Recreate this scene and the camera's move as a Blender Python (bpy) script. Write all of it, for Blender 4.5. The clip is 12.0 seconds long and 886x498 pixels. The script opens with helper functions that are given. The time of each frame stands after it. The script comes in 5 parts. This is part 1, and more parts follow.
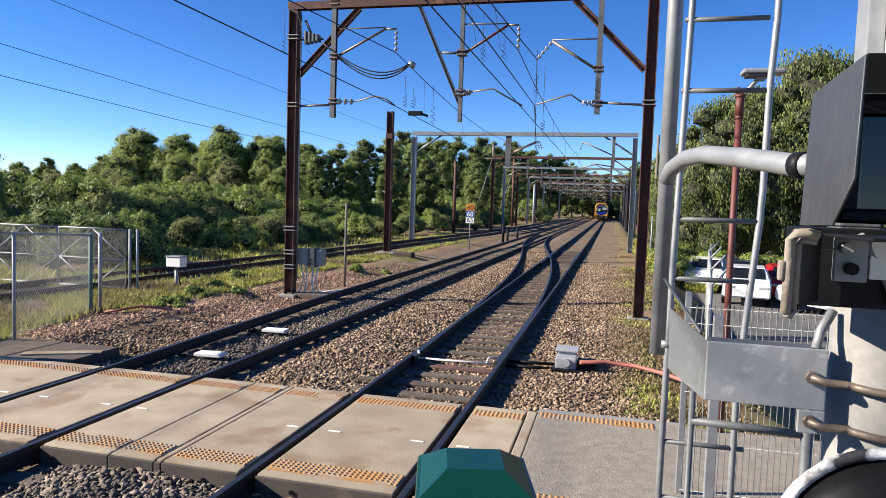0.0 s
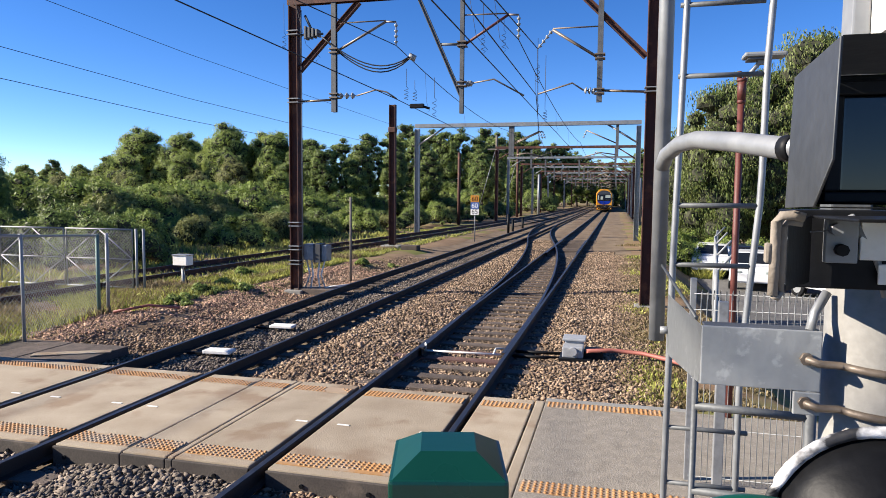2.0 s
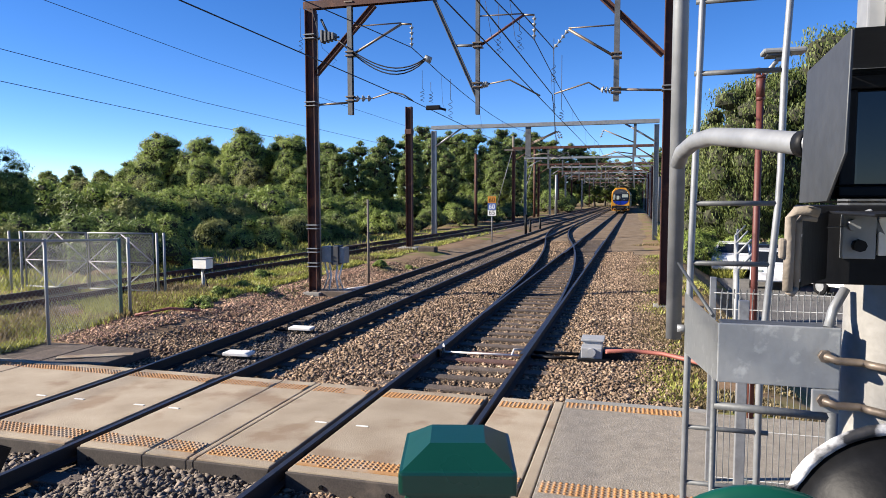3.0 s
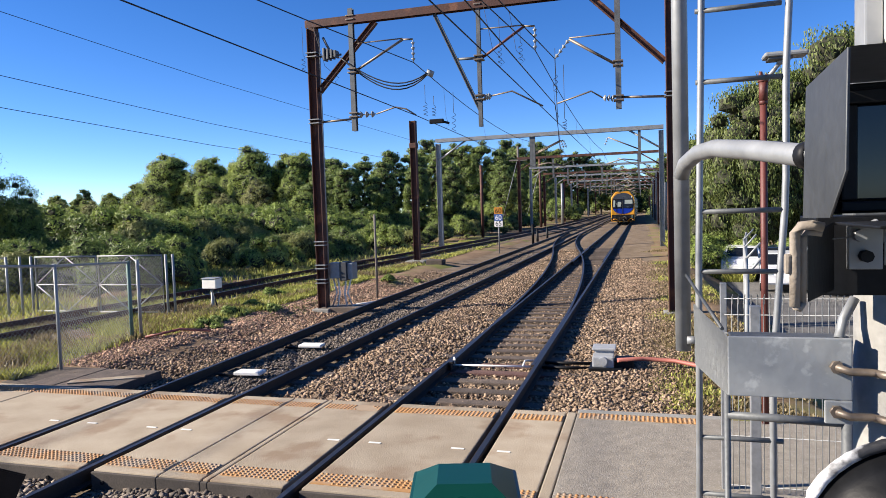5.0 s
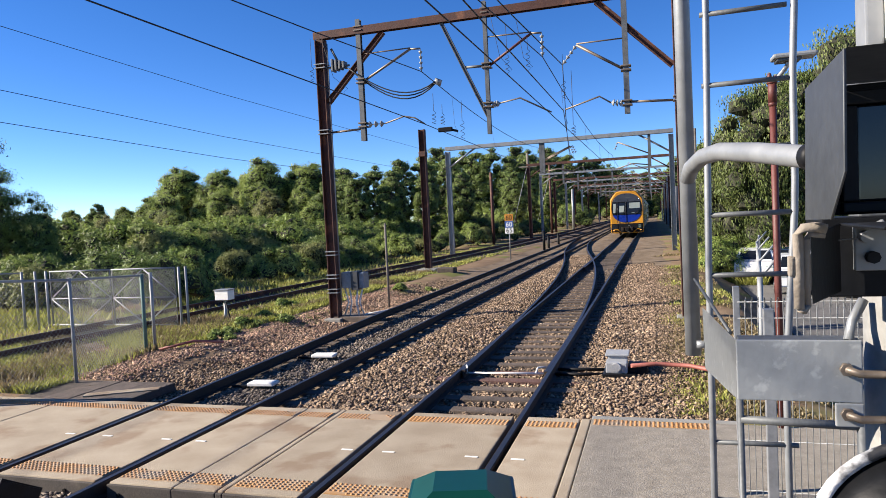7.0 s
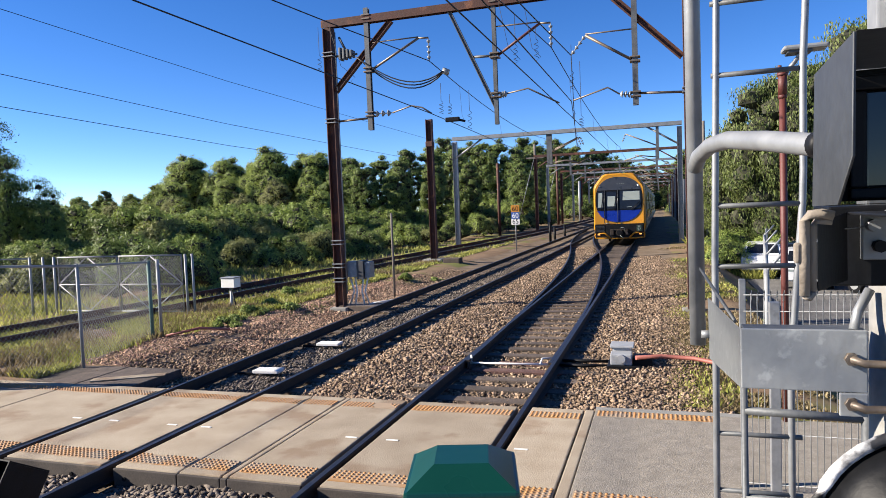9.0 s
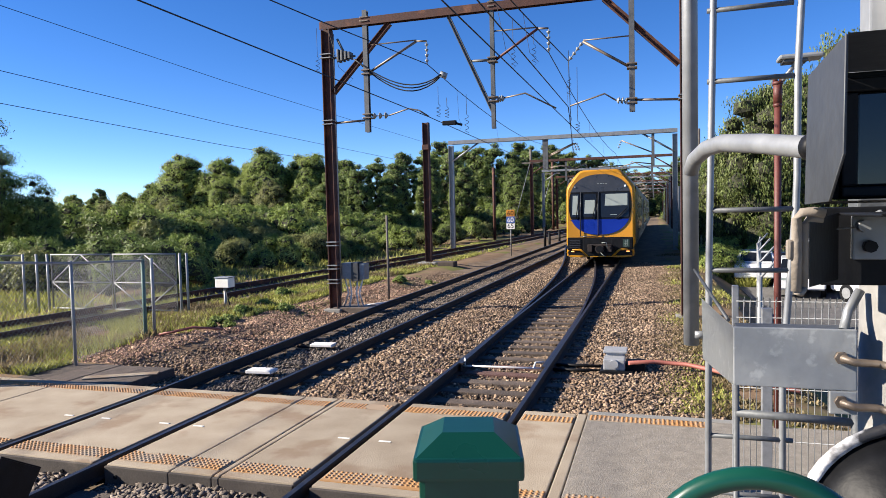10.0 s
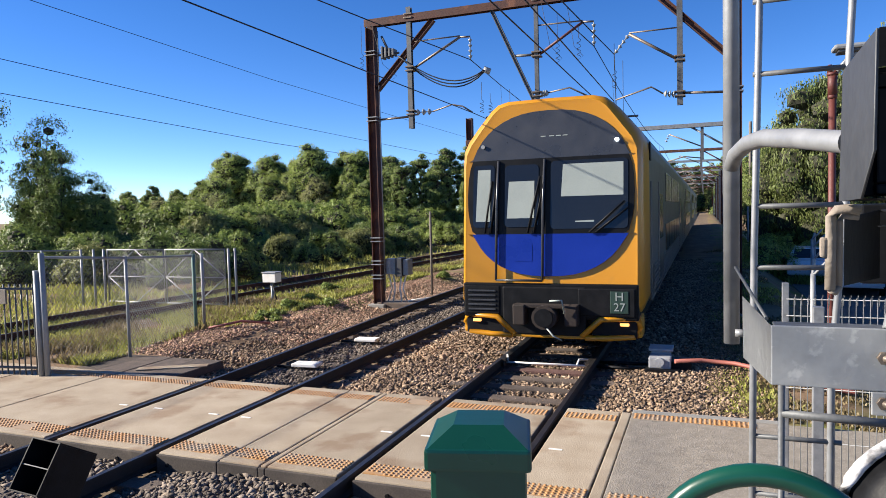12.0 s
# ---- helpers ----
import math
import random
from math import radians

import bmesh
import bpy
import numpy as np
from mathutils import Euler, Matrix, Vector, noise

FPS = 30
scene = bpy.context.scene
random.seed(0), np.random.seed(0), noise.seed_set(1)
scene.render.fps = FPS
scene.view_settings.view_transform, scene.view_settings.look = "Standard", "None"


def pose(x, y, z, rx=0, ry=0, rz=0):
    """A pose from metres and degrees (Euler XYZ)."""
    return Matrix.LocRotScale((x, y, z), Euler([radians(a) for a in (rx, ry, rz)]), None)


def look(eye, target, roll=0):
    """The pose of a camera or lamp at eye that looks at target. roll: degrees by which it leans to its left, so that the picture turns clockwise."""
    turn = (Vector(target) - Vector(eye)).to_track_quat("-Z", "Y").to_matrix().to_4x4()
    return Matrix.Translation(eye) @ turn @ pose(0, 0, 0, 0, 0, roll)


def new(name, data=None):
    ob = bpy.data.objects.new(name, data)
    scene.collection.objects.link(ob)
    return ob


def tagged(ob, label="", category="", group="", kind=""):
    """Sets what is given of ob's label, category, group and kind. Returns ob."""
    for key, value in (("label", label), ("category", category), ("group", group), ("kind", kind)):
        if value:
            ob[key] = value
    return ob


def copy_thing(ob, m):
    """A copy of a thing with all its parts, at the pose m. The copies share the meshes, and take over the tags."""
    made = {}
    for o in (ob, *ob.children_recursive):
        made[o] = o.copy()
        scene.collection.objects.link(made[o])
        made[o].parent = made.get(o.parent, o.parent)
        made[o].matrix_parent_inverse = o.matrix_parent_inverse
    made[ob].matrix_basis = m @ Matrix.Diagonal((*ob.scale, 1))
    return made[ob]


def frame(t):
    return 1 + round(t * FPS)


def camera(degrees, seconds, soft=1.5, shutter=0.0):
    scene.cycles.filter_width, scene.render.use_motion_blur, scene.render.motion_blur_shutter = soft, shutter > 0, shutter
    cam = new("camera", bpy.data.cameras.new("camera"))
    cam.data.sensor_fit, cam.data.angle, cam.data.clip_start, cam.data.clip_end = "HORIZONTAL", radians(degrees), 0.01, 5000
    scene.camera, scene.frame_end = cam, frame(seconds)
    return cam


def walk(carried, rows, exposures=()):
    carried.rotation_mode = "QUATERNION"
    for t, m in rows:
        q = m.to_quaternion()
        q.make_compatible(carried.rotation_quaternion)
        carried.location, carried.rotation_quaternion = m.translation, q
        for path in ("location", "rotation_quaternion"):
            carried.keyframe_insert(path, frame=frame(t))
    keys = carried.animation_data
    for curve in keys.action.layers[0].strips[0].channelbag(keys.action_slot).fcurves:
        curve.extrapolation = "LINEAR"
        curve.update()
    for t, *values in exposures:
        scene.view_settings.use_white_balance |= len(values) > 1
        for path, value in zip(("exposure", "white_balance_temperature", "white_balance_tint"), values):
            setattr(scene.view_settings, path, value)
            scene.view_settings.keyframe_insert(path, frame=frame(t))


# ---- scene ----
cam = camera(66.3, 12.0, soft=0.8)
PATH = [
    (0, (2.395, 1.189, 2.523), (1.919, 3.127, 2.394), 1.9),
    (0.5, (2.398, 1.19, 2.521), (1.911, 3.124, 2.37), 1.7),
    (1, (2.404, 1.191, 2.521), (1.919, 3.125, 2.362), 1.0),
    (1.5, (2.414, 1.196, 2.523), (1.926, 3.129, 2.371), 0.6),
    (2, (2.417, 1.185, 2.522), (1.925, 3.118, 2.37), 0.5),
    (2.5, (2.418, 1.185, 2.516), (1.9, 3.11, 2.35), 0.7),
    (3, (2.424, 1.18, 2.519), (1.882, 3.1, 2.371), -0.1),
    (3.5, (2.427, 1.178, 2.535), (1.881, 3.099, 2.43), -1.1),
    (5.5, (2.43, 1.184, 2.535), (1.862, 3.098, 2.423), -2.2),
    (6, (2.439, 1.188, 2.535), (1.869, 3.103, 2.446), -2.7),
    (6.5, (2.444, 1.188, 2.537), (1.866, 3.101, 2.464), -2.8),
    (7, (2.44, 1.18, 2.535), (1.845, 3.088, 2.448), -2.9),
    (9, (2.441, 1.179, 2.526), (1.829, 3.079, 2.412), -2.3),
    (9.5, (2.436, 1.171, 2.512), (1.86, 3.083, 2.404), -1.7),
    (10, (2.438, 1.156, 2.513), (1.841, 3.062, 2.409), -1.4),
    (10.5, (2.436, 1.142, 2.506), (1.78, 3.03, 2.42), -0.9),
    (11, (2.448, 1.149, 2.513), (1.746, 3.02, 2.419), -1.8),
    (11.5, (2.459, 1.153, 2.515), (1.751, 3.02, 2.407), -1.9),
    (12, (2.461, 1.149, 2.515), (1.742, 3.011, 2.402), -1.5),
]
walk(cam, [(t, look(eye, target, roll)) for t, eye, target, roll in PATH])

# ---- sky and sun ----
SUN_EL, SUN_AZ = radians(26), radians(253)
world = bpy.data.worlds.new("sky")
scene.world = world
world.use_nodes = True
wn = world.node_tree
sky = wn.nodes.new("ShaderNodeTexSky")
sky.sky_type, sky.sun_disc = "NISHITA", False
sky.sun_elevation, sky.sun_rotation = SUN_EL, SUN_AZ
sky.air_density, sky.dust_density, sky.ozone_density = 0.55, 0.0, 2.4
rich = wn.nodes.new("ShaderNodeHueSaturation")
rich.inputs["Saturation"].default_value = 1.27
rich.inputs["Hue"].default_value = 0.51
wn.links.new(sky.outputs[0], rich.inputs["Color"])
wn.links.new(rich.outputs[0], wn.nodes["Background"].inputs[0])
wn.nodes["Background"].inputs[1].default_value = 0.08
sun = new("sun", bpy.data.lights.new("sun", "SUN"))
sun.data.energy, sun.data.angle, sun.data.color = 5.0, radians(0.55), (1.0, 0.9, 0.77)
scene.view_settings.exposure = 1.4
sun.matrix_world = look((0, 0, 0), (math.cos(SUN_EL) * math.cos(radians(17)), math.cos(SUN_EL) * math.sin(radians(17)), -math.sin(SUN_EL)))

# ---- materials ----
def mat(name, a, b, scale=6.0, rough=0.6, metal=0.0, bump=0.15, fine=60.0, spec=0.5, wear=None, wear_scale=3.0, wear_at=0.6, island=0.0, piece=0.0):
    """Two-tone material with coarse and fine variation, bump, and patches of wear."""
    m = bpy.data.materials.new(name)
    m.use_nodes = True
    t = m.node_tree
    n, l = t.nodes, t.links
    bs = n["Principled BSDF"]
    co = n.new("ShaderNodeTexCoord").outputs["Object"]
    def noise_tex(s, d=5.0):
        x = n.new("ShaderNodeTexNoise")
        x.inputs["Scale"].default_value, x.inputs["Detail"].default_value = s, d
        l.new(co, x.inputs["Vector"])
        return x.outputs[0]
    def mix(f, c1, c2):
        x = n.new("ShaderNodeMix")
        x.data_type = "RGBA"
        for sock, v in ((x.inputs[0], f), (x.inputs[6], c1), (x.inputs[7], c2)):
            if hasattr(v, "is_linked"):
                l.new(v, sock)
            elif isinstance(v, float):
                sock.default_value = v
            else:
                sock.default_value = (*v, 1)
        return x.outputs[2]
    def ramp(f, lo, hi):
        x = n.new("ShaderNodeMapRange")
        x.inputs[1].default_value, x.inputs[2].default_value = lo, hi
        l.new(f, x.inputs[0])
        return x.outputs[0]
    coarse, small = noise_tex(scale), noise_tex(fine, 3.0)
    f = n.new("ShaderNodeMath")
    f.operation = "MULTIPLY_ADD"
    l.new(coarse, f.inputs[0])
    f.inputs[1].default_value = 0.6
    half = n.new("ShaderNodeMath")
    half.operation = "MULTIPLY"
    half.inputs[1].default_value = 0.4
    l.new(small, half.inputs[0])
    l.new(half.outputs[0], f.inputs[2])
    col = mix(ramp(f.outputs[0], 0.34, 0.66), a, b)
    if wear:
        col = mix(ramp(noise_tex(wear_scale, 8.0), wear_at, wear_at + 0.1), col, wear)
    if island or piece:
        src = n.new("ShaderNodeNewGeometry").outputs["Random Per Island"] if island else n.new("ShaderNodeObjectInfo").outputs["Random"]
        amount = island or piece
        hsv = n.new("ShaderNodeHueSaturation")
        mr = n.new("ShaderNodeMapRange")
        mr.inputs[3].default_value, mr.inputs[4].default_value = 1 - amount, 1 + amount
        l.new(src, mr.inputs[0])
        l.new(mr.outputs[0], hsv.inputs["Value"])
        l.new(col, hsv.inputs["Color"])
        col = hsv.outputs[0]
    l.new(col, bs.inputs["Base Color"])
    bs.inputs["Metallic"].default_value = metal
    bs.inputs["Specular IOR Level"].default_value = spec
    rr = n.new("ShaderNodeMapRange")
    rr.inputs[3].default_value, rr.inputs[4].default_value = max(rough - 0.12, 0.03), min(rough + 0.12, 1)
    l.new(coarse, rr.inputs[0])
    l.new(rr.outputs[0], bs.inputs["Roughness"])
    if bump:
        bp = n.new("ShaderNodeBump")
        bp.inputs["Strength"].default_value, bp.inputs["Distance"].default_value = bump, 0.02
        l.new(small, bp.inputs["Height"])
        l.new(bp.outputs[0], bs.inputs["Normal"])
    return m


def leaf_mat(name, a, b, island=0.45):
    m = mat(name, a, b, scale=0.5, rough=0.55, bump=0, fine=3.0, spec=0.3, island=island)
    t = m.node_tree
    out, bs = t.nodes["Material Output"], t.nodes["Principled BSDF"]
    tr, mx = t.nodes.new("ShaderNodeBsdfTranslucent"), t.nodes.new("ShaderNodeMixShader")
    t.links.new(bs.inputs["Base Color"].links[0].from_socket, tr.inputs[0])
    mx.inputs[0].default_value = 0.32
    t.links.new(bs.outputs[0], mx.inputs[1])
    t.links.new(tr.outputs[0], mx.inputs[2])
    t.links.new(mx.outputs[0], out.inputs[0])
    return m


def glow(name, colour, power):
    m = bpy.data.materials.new(name)
    m.use_nodes = True
    bs = m.node_tree.nodes["Principled BSDF"]
    bs.inputs["Base Color"].default_value = (*colour, 1)
    bs.inputs["Emission Color"].default_value = (*colour, 1)
    bs.inputs["Emission Strength"].default_value = power
    return m


GROUND = mat("earth", (0.152, 0.100, 0.061), (0.255, 0.182, 0.116), 0.9, 0.95, bump=0.4, fine=25, spec=0.1, wear=(0.146, 0.152, 0.048), wear_scale=0.35, wear_at=0.5)
BALLAST_BED = mat("ballast_bed", (0.101, 0.075, 0.050), (0.226, 0.175, 0.127), 1.5, 0.95, bump=0.5, fine=22, spec=0.1, wear=(0.144, 0.092, 0.058), wear_scale=0.4, wear_at=0.6)
STONE = mat("ballast_stone", (0.139, 0.094, 0.061), (0.311, 0.230, 0.162), 1.2, 0.9, bump=0.3, fine=50, spec=0.2, island=0.75)
STONE_DARK = mat("ballast_stone_grey_and_shaded", (0.082, 0.065, 0.052), (0.194, 0.158, 0.126), 1.2, 0.9, bump=0.3, fine=50, island=0.7)
RED_STONE = mat("ballast_stone_red", (0.223, 0.123, 0.078), (0.388, 0.261, 0.182), 1.2, 0.9, bump=0.3, fine=50, island=0.55)
RAIL = mat("rail_side", (0.0162, 0.0119, 0.0097), (0.035, 0.023, 0.0184), 5, 0.75, 0.2, fine=70)
RAIL_TOP = mat("rail_top", (0.065, 0.062, 0.062), (0.130, 0.124, 0.124), 8, 0.42, 0.9, bump=0.03)
SLEEPER = mat("timber_sleeper", (0.054, 0.041, 0.032), (0.113, 0.086, 0.070), 5, 0.9, bump=0.5, fine=40, piece=0.3)
SLEEPER_RED = mat("red_timber_sleeper", (0.070, 0.032, 0.027), (0.130, 0.070, 0.059), 5, 0.9, bump=0.5, fine=40)
CONCRETE = mat("tan_concrete", (0.259, 0.205, 0.140), (0.367, 0.308, 0.227), 2.2, 0.85, bump=0.3, fine=110, wear=(0.232, 0.167, 0.108), wear_scale=1.3, wear_at=0.54, piece=0.1)
CONCRETE_GREY = mat("grey_concrete", (0.194, 0.189, 0.173), (0.270, 0.265, 0.243), 1.6, 0.85, bump=0.15, fine=90, wear=(0.135, 0.130, 0.119), wear_scale=1.4, wear_at=0.6)
ASPHALT = mat("grey_asphalt_path", (0.178, 0.154, 0.122), (0.286, 0.254, 0.205), 7, 0.9, bump=0.5, fine=140, wear=(0.313, 0.292, 0.259), wear_scale=55, wear_at=0.56)
ASPHALT_DARK = mat("car_park_asphalt", (0.088, 0.086, 0.081), (0.154, 0.146, 0.138), 1, 0.95, bump=0.5, fine=90)
TACTILE = mat("orange_tactile_paint", (0.335, 0.146, 0.038), (0.405, 0.216, 0.086), 3, 0.7, bump=0.1, fine=60, wear=(0.270, 0.205, 0.146), wear_scale=2.5, wear_at=0.55)
WHITE = mat("worn_white_paint", (0.66, 0.64, 0.58), (0.8, 0.79, 0.75), 3, 0.6, bump=0.06, wear=(0.5, 0.42, 0.32), wear_scale=3, wear_at=0.68)
RUST = mat("rusty_brown_steel", (0.041, 0.0151, 0.0108), (0.092, 0.035, 0.024), 2.2, 0.75, 0.15, bump=0.2, wear=(0.146, 0.059, 0.032), wear_scale=2.6, wear_at=0.56)
RED_OXIDE = mat("red_oxide_paint", (0.070, 0.0151, 0.0108), (0.108, 0.024, 0.0173), 3, 0.6, bump=0.1)
GALV = mat("galvanised_steel", (0.186, 0.195, 0.205), (0.267, 0.276, 0.285), 7, 0.5, 0.35, bump=0.05, fine=30, wear=(0.149, 0.155, 0.164), wear_scale=6, wear_at=0.6)
MAST = mat("weathered_pale_steel", (0.186, 0.180, 0.167), (0.260, 0.254, 0.239), 5, 0.6, 0.1, bump=0.06, wear=(0.186, 0.180, 0.174), wear_scale=5, wear_at=0.62)
FENCE = mat("bright_galvanised_wire", (0.2, 0.21, 0.215), (0.28, 0.29, 0.295), 6, 0.5, 0.1, bump=0)
BRACKET = mat("spangled_galvanised_plate", (0.248, 0.260, 0.267), (0.322, 0.335, 0.338), 5, 0.5, 0.2, bump=0.05, fine=45, wear=(0.384, 0.397, 0.397), wear_scale=38, wear_at=0.6)
GALV_DARK = mat("weathered_galvanised_steel", (0.070, 0.076, 0.081), (0.124, 0.130, 0.135), 5, 0.6, 0.3, bump=0.08)
BRONZE = mat("aged_bronze_fitting", (0.130, 0.103, 0.081), (0.194, 0.157, 0.124), 9, 0.5, 0.4, bump=0.1)
PORCELAIN = mat("glazed_insulator", (0.211, 0.217, 0.217), (0.298, 0.304, 0.298), 9, 0.25, bump=0)
WIRE = mat("overhead_wire", (0.0162, 0.0173, 0.0189), (0.032, 0.032, 0.035), 2, 0.6, 0.4, bump=0)
BLACK = mat("black_paint", (0.0043, 0.0046, 0.0054), (0.0108, 0.0113, 0.0130), 6, 0.5, bump=0.05, spec=0.15)
BLACK_SATIN = mat("weathered_black_panel", (0.027, 0.029, 0.032), (0.046, 0.049, 0.054), 3, 0.5, bump=0.04, wear=(0.054, 0.054, 0.054), wear_scale=9, wear_at=0.7)
BELL_RIM = mat("worn_bell_rim", (0.6, 0.6, 0.6), (0.75, 0.75, 0.75), 12, 0.6, wear=(0.02, 0.02, 0.022), wear_scale=14, wear_at=0.42)
EDGE = mat("dirty_shaded_concrete", (0.038, 0.031, 0.027), (0.081, 0.068, 0.057), 2.5, 0.9, bump=0.2, wear=(0.119, 0.097, 0.076), wear_scale=3, wear_at=0.62)
RUBBER = mat("dusty_rubber", (0.162, 0.135, 0.108), (0.238, 0.205, 0.167), 9, 0.8, bump=0.2)
GREEN = mat("gloss_green_enamel", (0.0032, 0.046, 0.028), (0.0054, 0.062, 0.039), 8, 0.3, bump=0.02, fine=25)
YELLOW = mat("train_yellow_paint", (0.454, 0.194, 0.0065), (0.486, 0.221, 0.0108), 1.2, 0.35, bump=0.0, wear=(0.378, 0.178, 0.0162), wear_scale=2, wear_at=0.66)
BLUE = mat("train_blue_paint", (0.004, 0.018, 0.19), (0.006, 0.026, 0.25), 1.5, 0.3, bump=0, spec=0.25)
TRAIN_BLACK = mat("train_black_panel", (0.0032, 0.0035, 0.0043), (0.0065, 0.0070, 0.0081), 3, 0.45, bump=0, spec=0.15)
TRAIN_GREY = mat("train_dark_grey_panel", (0.027, 0.030, 0.035), (0.041, 0.043, 0.049), 3, 0.3, bump=0)
STEEL = mat("brushed_stainless", (0.100, 0.100, 0.100), (0.150, 0.150, 0.147), 2, 0.4, 0.7, bump=0.05)
DARK_GLASS = mat("tinted_window", (0.0070, 0.0084, 0.0098), (0.0126, 0.0140, 0.0154), 1, 0.06, bump=0, spec=0.5)
BLIND = mat("white_blind", (0.223, 0.260, 0.248), (0.285, 0.322, 0.304), 2, 0.8, bump=0)
SIGN_ORANGE = mat("orange_sign", (0.459, 0.178, 0.0108), (0.486, 0.205, 0.0162), 3, 0.5, bump=0)
SIGN_BLUE = mat("blue_sign", (0.022, 0.070, 0.270), (0.027, 0.086, 0.302), 3, 0.5, bump=0)
HOSE = mat("red_hose", (0.260, 0.074, 0.056), (0.341, 0.124, 0.093), 6, 0.6, bump=0.1)
TIMBER = mat("grey_timber_pole", (0.108, 0.092, 0.076), (0.173, 0.151, 0.130), 4, 0.9, bump=0.3)
BARK = mat("bark", (0.038, 0.030, 0.024), (0.103, 0.086, 0.070), 3, 0.9, bump=0.6, fine=20)
LEAF_A = leaf_mat("gum_leaf", (0.154, 0.211, 0.036), (0.285, 0.342, 0.089), 0.45)
LEAF_B = leaf_mat("dark_leaf", (0.093, 0.142, 0.034), (0.199, 0.251, 0.068), 0.45)
LEAF_C = leaf_mat("bush_leaf", (0.160, 0.222, 0.043), (0.296, 0.353, 0.097), 0.45)
LEAF_D = leaf_mat("olive_leaf", (0.160, 0.177, 0.051), (0.285, 0.291, 0.108), 0.4)
LEAF_E = leaf_mat("drooping_leaf", (0.085, 0.125, 0.03), (0.165, 0.19, 0.06), 0.45)
GRASS = leaf_mat("grass_blade", (0.201, 0.224, 0.041), (0.425, 0.413, 0.118))
DRY_GRASS = leaf_mat("dry_grass_blade", (0.162, 0.124, 0.059), (0.243, 0.194, 0.103))

# ---- mesh tools ----
def mesh_object(name, me, material, parent=None, label=""):
    ob = new(name, me)
    if material:
        me.materials.append(material)
    if parent:
        ob.parent = parent
    return tagged(ob, label)


def part(name, bm, material, parent, label="", smooth=False):
    me = bpy.data.meshes.new(name)
    bm.to_mesh(me)
    bm.free()
    if smooth:
        for p in me.polygons:
            p.use_smooth = True
    return mesh_object(name, me, material, parent, label)


def thing(name, label, category, at=(0, 0, 0), rz=0.0, group="", kind=""):
    ob = new(name)
    ob.empty_display_size = 0.1
    ob.matrix_basis = pose(*at, 0, 0, rz)
    return tagged(ob, label, category, group, kind)


def bbox(bm, lo, hi, bevel=0.0, m=None):
    """A box from corner to corner, with bevelled edges."""
    lo, hi = Vector(lo), Vector(hi)
    made = bmesh.ops.create_cube(bm, size=1.0, matrix=Matrix.Translation((lo + hi) / 2) @ Matrix.Diagonal((*(hi - lo), 1)))
    vs = made["verts"]
    if bevel:
        es = list({e for v in vs for e in v.link_edges})
        got = bmesh.ops.bevel(bm, geom=es, offset=bevel, segments=2, affect="EDGES", profile=0.6)
        vs = list({v for f in got["faces"] for v in f.verts} | {v for v in vs if v.is_valid})
    if m is not None:
        bmesh.ops.transform(bm, matrix=m, verts=vs)
    return bm


def box(lo, hi, bevel=0.0, m=None):
    return bbox(bmesh.new(), lo, hi, bevel, m)


def tube(bm, pts, r, seg=8, r2=None, caps=True):
    """A tube along points, with a radius that may taper from r to r2."""
    pts = [Vector(p) for p in pts]
    rings = []
    r2 = r if r2 is None else r2
    for i, p in enumerate(pts):
        d = (pts[min(i + 1, len(pts) - 1)] - pts[max(i - 1, 0)]).normalized()
        side = d.cross(Vector((0, 0, 1)) if abs(d.z) < 0.95 else Vector((0, 1, 0))).normalized()
        up = side.cross(d)
        rad = r + (r2 - r) * i / max(len(pts) - 1, 1)
        rings.append([bm.verts.new(p + rad * (math.cos(a) * side + math.sin(a) * up)) for a in (math.tau * k / seg for k in range(seg))])
    for a, b in zip(rings, rings[1:]):
        for k in range(seg):
            f = bm.faces.new((a[k], a[(k + 1) % seg], b[(k + 1) % seg], b[k]))
            f.smooth = True
    if caps:
        bm.faces.new(rings[0][::-1])
        bm.faces.new(rings[-1])
    return bm


def rod(pts, r, seg=8, r2=None):
    return tube(bmesh.new(), pts, r, seg, r2)


def sweep(bm, profile, pts):
    """Sweeps a closed profile of (across, up) along level points."""
    pts = [Vector(p) for p in pts]
    rings = []
    for i, p in enumerate(pts):
        d = pts[min(i + 1, len(pts) - 1)] - pts[max(i - 1, 0)]
        d.z = 0
        d.normalize()
        side = Vector((d.y, -d.x, 0))
        rings.append([bm.verts.new(p + side * u + Vector((0, 0, v))) for u, v in profile])
    n = len(profile)
    for a, b in zip(rings, rings[1:]):
        for k in range(n):
            bm.faces.new((a[k], a[(k + 1) % n], b[(k + 1) % n], b[k]))
    bm.faces.new(rings[0][::-1])
    bm.faces.new(rings[-1])
    bmesh.ops.recalc_face_normals(bm, faces=bm.faces)
    return bm


